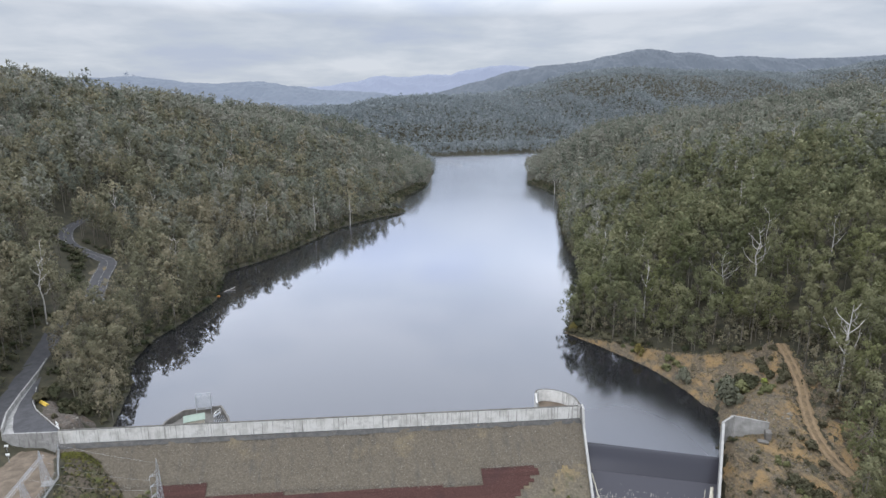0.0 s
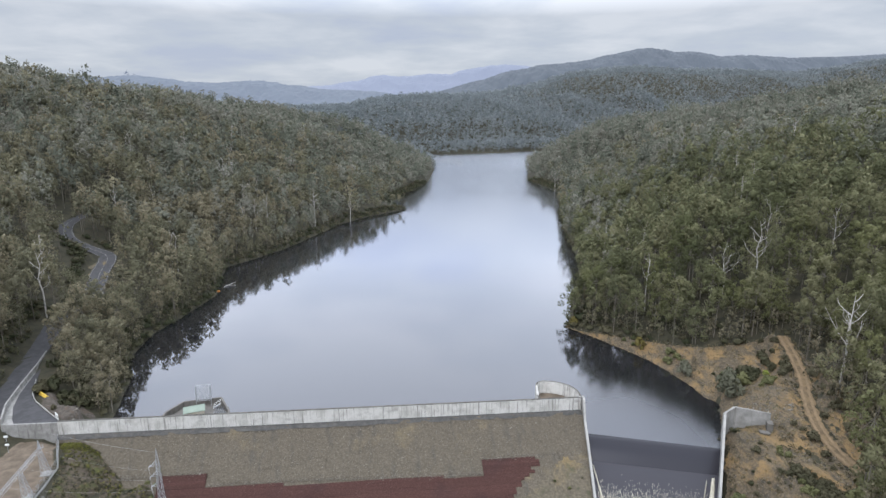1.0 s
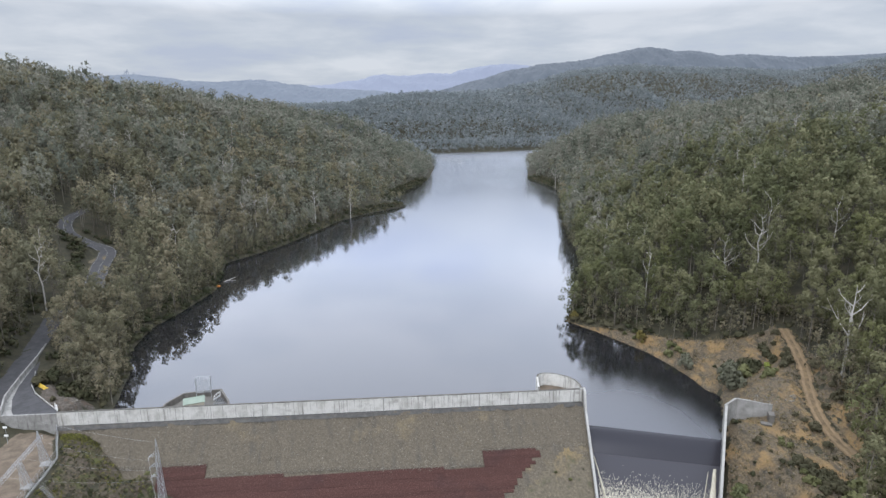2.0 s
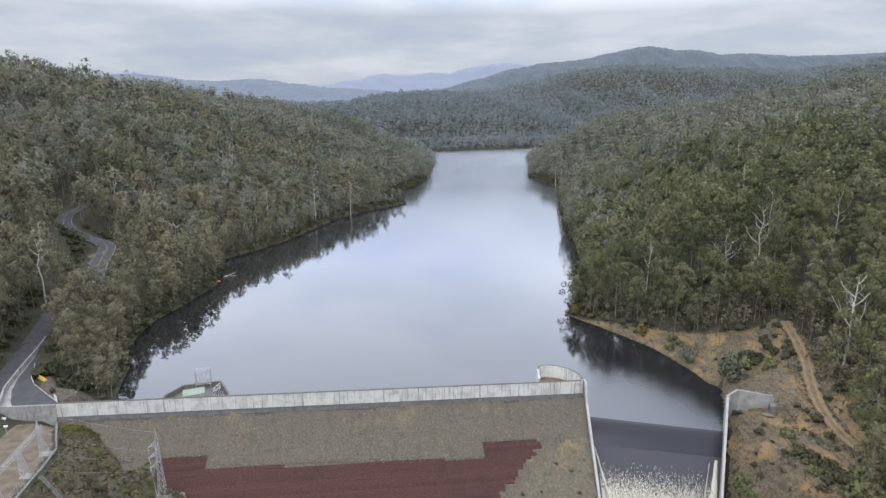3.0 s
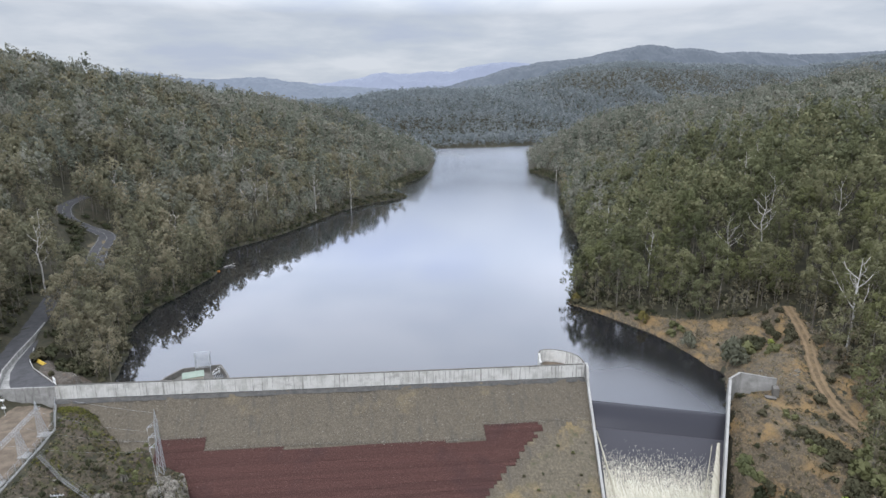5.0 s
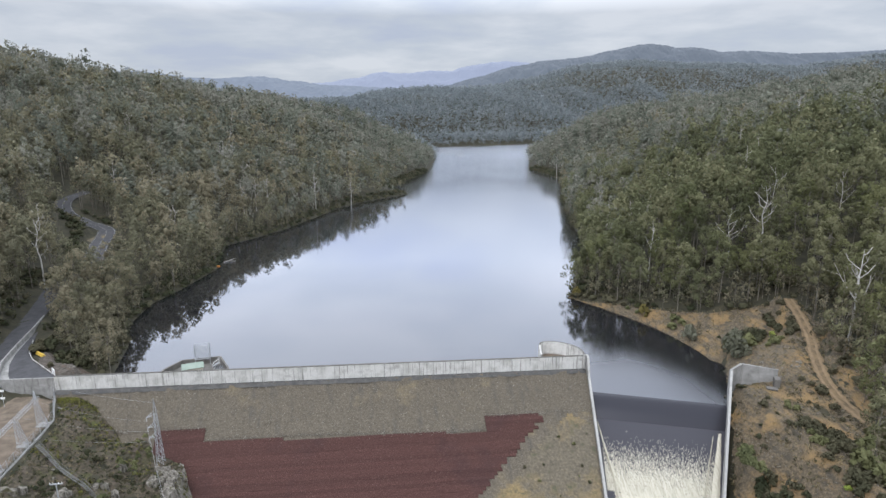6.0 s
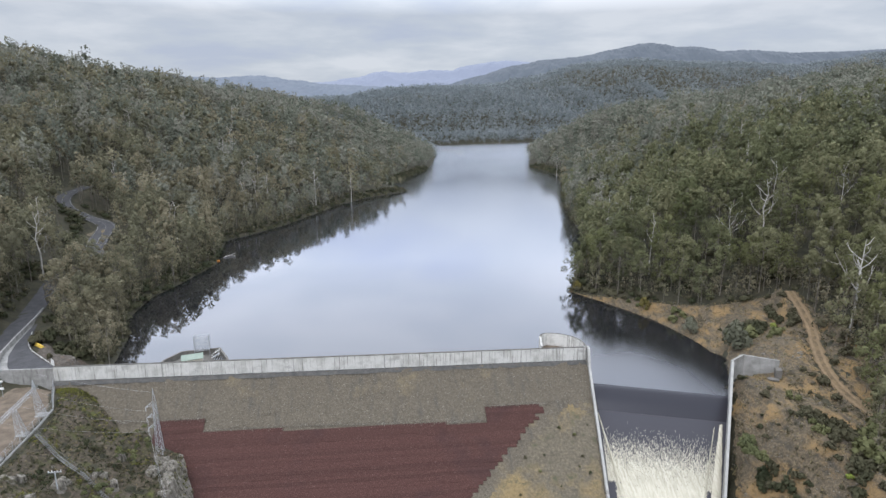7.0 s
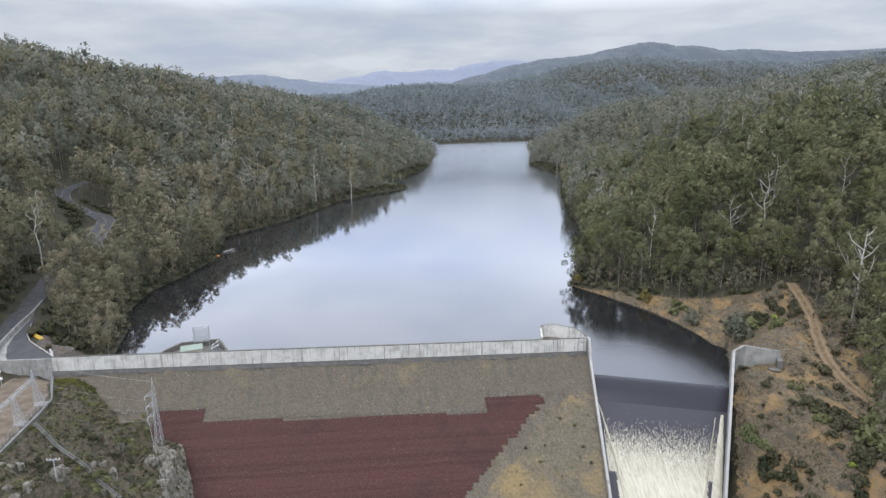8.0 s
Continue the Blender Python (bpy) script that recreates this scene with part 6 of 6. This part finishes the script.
for i, (x, y, tall, spread, thick, forks) in enumerate(SNAGS):
    snag(x, y, tall * 1.10, 700 + i, spread, thick, forks)


# ---- shrubs and single trees of the clearings ----
def bush_leaves(seed, clumps, r, size, count, high=1.0):
    rng = np.random.RandomState(seed)
    cs = [np.array([math.cos(k * 2.4 + rng.uniform(-0.5, 0.5)) * r * 0.78 * math.sqrt(k / clumps), math.sin(k * 2.4) * r * 0.78 * math.sqrt(k / clumps), r * high * (0.28 + 0.80 * (1 - k / clumps) + rng.uniform(-0.12, 0.12))]) for k in range(clumps)]
    return sprays(rng, cs, [r * rng.uniform(0.26, 0.48) for _ in cs], count * clumps, size, core=0.28)


def bush_mesh(seed, leaf, clumps, r, size, count, high=1.0):
    lv = bush_leaves(seed, clumps, r, size, count, high)
    return triangles("leaves", lv[0], [leaf], None, lv[1])


def shrub(mesh, x, y, s, label, category="shrub", group="", high=1.0, turn=0.0):
    t = thing("shrub", label, category, group)
    lv = new("leaves", mesh); lv.parent = t
    st = new("stem", STEM); st.parent = t
    z = max(on_ground(x, y), -0.2)
    t.matrix_world = Matrix.LocRotScale((x, y, z + 0.25), Euler((0, 0, turn)), (s, s, s * high))


STEM = triangles("stem", bars([((0, 0, -0.3), (0.05, 0, 0.8), 0.06, 0.03), ((0, 0, 0.1), (0.3, 0.2, 0.7), 0.04, 0.02), ((0, 0, 0.1), (-0.25, 0.2, 0.7), 0.04, 0.02)], 5), [BARK])


def plant_clearings():
    rng = np.random.RandomState(77)
    scrub = []
    dark = [bush_mesh(i, SHRUB, 9, 1.0, 0.22, 34) for i in range(4)]
    green = [bush_mesh(10 + i, LEAF_GREEN, 9, 1.0, 0.22, 34) for i in range(3)]
    silver = [bush_mesh(20 + i, LEAF_SILVER, 12, 1.0, 0.11, 80, 1.3) for i in range(2)]
    ochre = [bush_mesh(30, LEAF_OCHRE, 8, 1.0, 0.15, 60, 1.4)]
    lime = [bush_mesh(40, LIME, 6, 1.0, 0.16, 40, 0.8)]
    # east bank
    shrub(silver[0], 112.0, 3.0, 3.9, "large silver-blue wattle on the bank beside the water", "shrub", high=1.25)
    shrub(silver[1], 109.6, 23.5, 2.6, "silver-grey wattle at the lake shore", "shrub", high=1.3)
    shrub(ochre[0], 104.2, 45.5, 2.1, "ochre-yellow shrub at the forest's foot", "shrub", high=1.3)
    shrub(ochre[0], 88.6, 73.5, 2.2, "ochre-brown shrub on the point by the water", "shrub", turn=2.0)
    shrub(lime[0], 124.8, 4.6, 1.3, "bright lime-green shrub among scrub")
    shrub(lime[0], 112.0, -58.0, 0.9, "bright lime-green shrub among scrub", turn=1.0)
    shrub(lime[0], 99.2, -56.2, 1.0, "bright lime-green shrub among scrub", turn=2.0)
    for x, y, s in ((116.2, -26.8, 1.7), (116.0, -23.4, 0.8), (115.5, -20.5, 0.9), (115.2, -32.3, 1.2), (114.3, -36.1, 0.7), (101.0, -26.8, 1.2), (112.3, -27.6, 0.6), (113.0, -29.5, 0.7), (104, -24, 0.6), (101.5, -31, 0.5)):
        shrub(dark[int(x * 7) % 4], x, y, s, "round dark green bush on the eroded bank", "shrub", "shrubs on the bank", turn=x)
    for x0, y0, n, sp, s0, s1, kind in ((117, 8.5, 12, 2.2, 1.4, 2.8, "g"), (121.5, 8.0, 9, 2.0, 1.2, 2.0, "d"), (128.0, 1.6, 16, 2.4, 0.8, 1.6, "d"), (122, -1, 9, 2.0, 0.7, 1.4, "g"), (118, 12, 6, 3.5, 0.6, 1.3, "d"), (106.7, -28.2, 6, 1.2, 0.5, 0.9, "g"),
                                        (104.7, -36.7, 16, 2.2, 0.5, 1.1, "d"), (106, -42, 22, 2.6, 0.6, 1.3, "d"), (105, -48.8, 20, 3, 0.6, 1.3, "d"), (103, -42.5, 7, 2, 0.6, 1.1, "g"), (108.5, -51, 14, 3, 0.8, 1.6, "d"),
                                        (88.7, -39.6, 7, 1.4, 0.8, 1.5, "g"), (87.8, -44, 6, 1.4, 0.8, 1.5, "g"), (91.4, -43, 14, 2.2, 0.6, 1.3, "d"), (93, -50, 16, 3, 0.6, 1.3, "d"), (117.5, -43.5, 7, 1.5, 1.6, 2.8, "g"), (110, -56, 10, 2.6, 1.4, 2.6, "g"), (106, -56, 10, 2.2, 1.6, 3.0, "g"), (111, -50, 8, 2.0, 1.4, 2.6, "g"), (102, -55, 18, 3, 0.6, 1.4, "d"), (99, -60, 12, 3, 0.6, 1.4, "d"),
                                        (100.9, -17.6, 6, 1.2, 0.4, 0.8, "d"), (95, -34, 5, 2.5, 0.4, 0.8, "d"), (107, 15, 5, 2, 0.8, 1.5, "d"), (111, 32, 6, 2.5, 0.8, 1.6, "g"), (124, -36, 8, 2.5, 0.6, 1.4, "d"),
                                        (130, 14, 8, 3, 0.8, 1.6, "d"), (98, 60, 6, 4, 0.7, 1.4, "d"), (103, 50, 6, 3, 0.6, 1.3, "g"), (128, -20, 9, 3, 0.6, 1.4, "d")):
        for _ in range(n):
            x, y = x0 + rng.normal() * sp * 0.6, y0 + rng.normal() * sp
            off = (x - CHUTE_R[0]) * -DIR_R[1] + (y - CHUTE_R[1]) * DIR_R[0]
            if (y < -12 and off < 2) or shore_dist(np.array([x]), np.array([y]))[0] < 0.5 or road_dist(np.array([x]), np.array([y]), ROADS[2][0])[0] < 2.2:
                continue
            if kind == "d":
                scrub.append((x, y, on_ground(x, y) + 0.3, rng.uniform(0, 6.28), rng.uniform(s0, s1), rng.uniform(0.8, 1.2)))
            else:
                shrub(green[rng.randint(3)], x, y, rng.uniform(s0, s1), "low green bush on the eroded bank", "shrub", "shrubs on the bank", turn=rng.uniform(0, 6.28))
    # on the rubble fill beside the west chute wall
    for _ in range(16):
        s_ = rng.uniform(15, 42)
        x = rng.uniform(red_east(s_) + 5, 63 - 0.18 * s_)
        m = green if rng.uniform() < 0.5 else dark
        q = face(x, s_, 0.2)
        t = thing("shrub", "small green shrub rooted in the dam's rubble fill", "shrub", "shrubs on the fill")
        lv = new("leaves", m[rng.randint(len(m))]); lv.parent = t
        st = new("stem", STEM); st.parent = t
        k = rng.uniform(0.2, 0.6)
        t.matrix_world = Matrix.LocRotScale(q, Euler((0, 0, rng.uniform(0, 6.28))), (k, k, k))
    # west abutment and shore
    for x0, y0, n, sp, s0, s1, kind in ((-56, -14, 8, 4, 0.3, 0.7, "d"), (-58, -26, 10, 4, 0.3, 0.7, "d"), (-52, -27, 12, 4, 0.3, 0.8, "d"), (-47, -26, 12, 3, 0.3, 0.8, "g"), (-47, -17, 8, 3, 0.3, 0.7, "g"), (-60, -38, 12, 4, 0.3, 0.8, "d"), (-48, -40, 12, 4, 0.3, 0.9, "g"),
                                        (-81, 20, 7, 3, 0.8, 1.8, "d"), (-78, 25, 8, 3, 1.0, 2.4, "d"), (-88, 27, 5, 2, 1.2, 2.4, "d"), (-76, 15, 5, 2.5, 0.4, 0.9, "d")):
        for _ in range(n):
            x, y = x0 + rng.normal() * sp * 0.7, y0 + rng.normal() * sp
            if kind == "d":
                scrub.append((x, y, on_ground(x, y) + 0.3, rng.uniform(0, 6.28), rng.uniform(s0, s1), rng.uniform(0.8, 1.2)))
            else:
                shrub(green[rng.randint(3)], x, y, rng.uniform(s0, s1), "low green bush on the rocky abutment", "shrub", "shrubs on the abutment", turn=rng.uniform(0, 6.28))
    crop(np.array(scrub), [(bush_leaves(60 + i, 9, 1.0, 0.22, 30), None) for i in range(5)], "scrub", SHRUB, "low dark scrub on the banks and the abutment", "scrub")
    # tufts of grass, too many to count
    def tufts(name, poly, count, mat, seed, label, low, high, test=None):
        r = np.random.RandomState(seed)
        x = r.uniform(min(p[0] for p in poly), max(p[0] for p in poly), count * 3)
        y = r.uniform(min(p[1] for p in poly), max(p[1] for p in poly), count * 3)
        ok = inside(x, y, poly)
        if test is not None:
            ok &= test(x, y)
        ok &= road_dist(x, y, ROADS[2][0]) > 1.8
        x, y = x[ok][:count], y[ok][:count]
        z = height(x, y) + 0.26
        k = len(x)
        t = np.stack([x, y, z, r.uniform(0, 6.28, k), r.uniform(low, high, k), r.uniform(0.8, 1.3, k)], 1)
        crop(t, [((lambda lv: (lv[0], lv[1]))(sprays(np.random.RandomState(seed + i), [np.array([0, 0, 0.25]), np.array([0.5, 0.3, 0.2])], [0.6, 0.5], 20, 0.26, core=0.0)), None) for i in range(4)], name, mat, label, "grass")
    gorge_free = lambda x, y: ((x - CHUTE_R[0]) * -DIR_R[1] + (y - CHUTE_R[1]) * DIR_R[0] > 1.5) | (y > -13)
    tufts("dry_grass", BANK_EAST, 4200, DRYGRASS, 301, "dry straw-coloured grass tufts on the bank", 0.15, 0.55, gorge_free)
    tufts("heath", BANK_EAST, 3400, SHRUB, 302, "low dark heath on the eroded bank", 0.2, 0.75, lambda x, y: gorge_free(x, y) & (waves(x, y, 16, 50) >  -0.05 + 0.012 * (y + 45)))
    over = lambda x, y: height(x, y) > FOOT - FALL * (-y - 0.6)
    tufts("turf_tufts", ABUTMENT, 4600, SHRUB, 303, "dark brown-green turf tufts on the abutment", 0.2, 0.62, over)
    tufts("dry_turf", ABUTMENT, 1500, DRYGRASS, 304, "dry grass tufts on the abutment", 0.15, 0.4, over)
    tufts("moss_patch", [(-72.6, -1.6), (-59, -1.8), (-61, -5.5), (-70.5, -5.8)], 700, MOSS, 306, "yellow-green moss at the parapet's foot", 0.15, 0.4)
    tufts("moss", ABUTMENT, 1500, MOSS, 305, "yellow-green moss cushions on the abutment", 0.2, 0.6, lambda x, y: over(x, y) & (waves(x, y, 13, 51) > 0.2))


plant_clearings()


# ---- loose stones on the dam's face ----
def scatter_stones():
    rng = np.random.RandomState(90)
    tri = []
    octa = np.array([(1, 0, 0), (0, 1, 0), (-1, 0, 0), (0, -1, 0), (0, 0, 1), (0, 0, -0.4)], float)
    faces = [(0, 1, 4), (1, 2, 4), (2, 3, 4), (3, 0, 4)]
    for _ in range(15000):
        x, s = rng.uniform(-72, 65), rng.uniform(1.0, 15) if rng.uniform() < 0.8 else rng.uniform(1, 40)
        if rng.uniform() < 0.22:
            s = red_top(x) + rng.uniform(-1.0, 0.9) * rng.uniform()
        spill = 0.05 if s < red_top(x) - 0.1 or x > red_east(s) else 0.30
        if s > red_top(x) + rng.exponential(0.35) and x < red_east(s) + 0.6 or x > 64.4 - 0.18 * s or (x < -44 and height(np.array([x]), np.array([-s]))[0] > FOOT - FALL * s):
            continue
        r = rng.uniform(0.05, 0.15) if rng.uniform() < 0.96 else rng.uniform(0.15, 0.32)
        k = octa * rng.uniform(0.6, 1.2, (6, 1)) * r
        a = rng.uniform(0, 6.28)
        k = np.stack([k[:, 0] * math.cos(a) - k[:, 1] * math.sin(a), k[:, 0] * math.sin(a) + k[:, 1] * math.cos(a), k[:, 2]], 1) + np.array(face(x, s, spill))
        tri += [[k[i] for i in f] for f in faces]
    tagged(new("loose_stone", triangles("loose_stone", np.array(tri).reshape(-1, 3), [STONES])), "small grey and pale stones of the dam's rockfill", "stones", kind="stuff")


def scatter_bank_stones():
    rng = np.random.RandomState(91)
    x, y = rng.uniform(84, 138, 30000), rng.uniform(-62, 70, 30000)
    off = (x - CHUTE_R[0]) * -DIR_R[1] + (y - CHUTE_R[1]) * DIR_R[0]
    ok = inside(x, y, BANK_EAST) & ((off > 1.5) | (y > -13)) & (road_dist(x, y, ROADS[2][0]) > 2.0) & (waves(x, y, 18, 60) > -0.15) & (shore_dist(x, y) > 0.2)
    x, y = x[ok][:7000], y[ok][:7000]
    z = height(x, y) + 0.36
    r = 0.06 + 0.22 * rng.uniform(size=len(x)) ** 3
    base = np.array([(1, 0, 0), (0, 1, 0), (-1, 0, 0), (0, -1, 0), (0, 0, 0.8)], float)
    k = base[None] * rng.uniform(0.6, 1.25, (len(x), 5, 1)) * r[:, None, None] + np.stack([x, y, z], 1)[:, None, :]
    tri = np.stack([k[:, f] for f in ((0, 1, 4), (1, 2, 4), (2, 3, 4), (3, 0, 4))], 1)
    tagged(new("bank_stones", triangles("bank_stones", tri.reshape(-1, 3), [STONES])), "small grey and ochre stones strewn over the bank", "stones", kind="stuff")


STONES = material("mixed_stones", [(0.085, 0.075, 0.060), (0.135, 0.120, 0.096), (0.19, 0.175, 0.148)], scale=1.0, bump=0, island=0.4)
scatter_stones()
scatter_bank_stones()


# ---- on the lake ----
def build_lake_things():
    bm = bmesh.new()
    bmesh.ops.create_uvsphere(bm, u_segments=12, v_segments=8, radius=1.0, matrix=Matrix.Diagonal((1.3, 0.6, 0.45, 1)))
    ob = tagged(part("float_buoy", bm, ORANGE, smooth_faces=True), "orange plastic float moored near the shore", "float")
    ob.location = (-68.0, 143.5, 0.2)
    for i, (a, b) in enumerate((((-66.5, 150, 0.3), (-62.0, 156, 0.9)), ((-66, 153, 0.2), (-61, 151, 0.7)), ((-72, 18, 0.6), (-77, 15, 1.9)), ((-70.5, 21, 0.3), (-76, 19.5, 1.5)))):
        bm = bmesh.new(); add_bar(bm, a, b, 0.22, 0.12, 7)
        tagged(part("fallen_log", bm, DEAD), "bleached fallen log at the water's edge", "log", group="fallen logs")
    line = [(112, 880), (126, 868), (136, 852), (144, 836), (151, 812), (155, 790), (150, 776), (143, 768)]
    v, f = [], []
    for i, (x, y) in enumerate(line):
        w = 2.4 - 0.12 * i
        v += [(x - w, y, -0.2), (x, y, 0.35), (x + w, y, -0.2)]
        if i:
            k = i * 3
            f += [(k - 3, k - 2, k + 1, k), (k - 2, k - 1, k + 2, k + 1)]
    tagged(link_mesh("mud_bar", v, f, MUD), "thin dark mud bar breaking the lake's surface", "mud bar", kind="structure")


build_lake_things()


# ---- two lone trees on the far ridge ----
def build_lone_trees():
    # trunk and leaves glow faintly to imitate haze
    hazy = haze_material("hazy_leaves", (0.030, 0.034, 0.034), 1.0, (0.185, 0.225, 0.29))
    for i, (x, y, z, s) in enumerate(((-932, 2452, 196, 1.75), (-906, 2456, 196, 1.15))):
        lv, wood = gum(150 + i, 14, 260, 0.5, 4, tall=20, wide=4.4, deep=7.0)
        t = thing("lone_tree", "lone tall tree on the ridge with a pale glow for haze", "tree", group="lone trees on the ridge", at=(x, y, z))
        for name, me in (("trunk", triangles("trunk", bars(wood, 5), [hazy])), ("crown", triangles("crown", lv[0], [hazy], None, lv[1]))):
            ob = new(name, me); ob.parent = t
        t.scale = (s, s, s)


build_lone_trees()
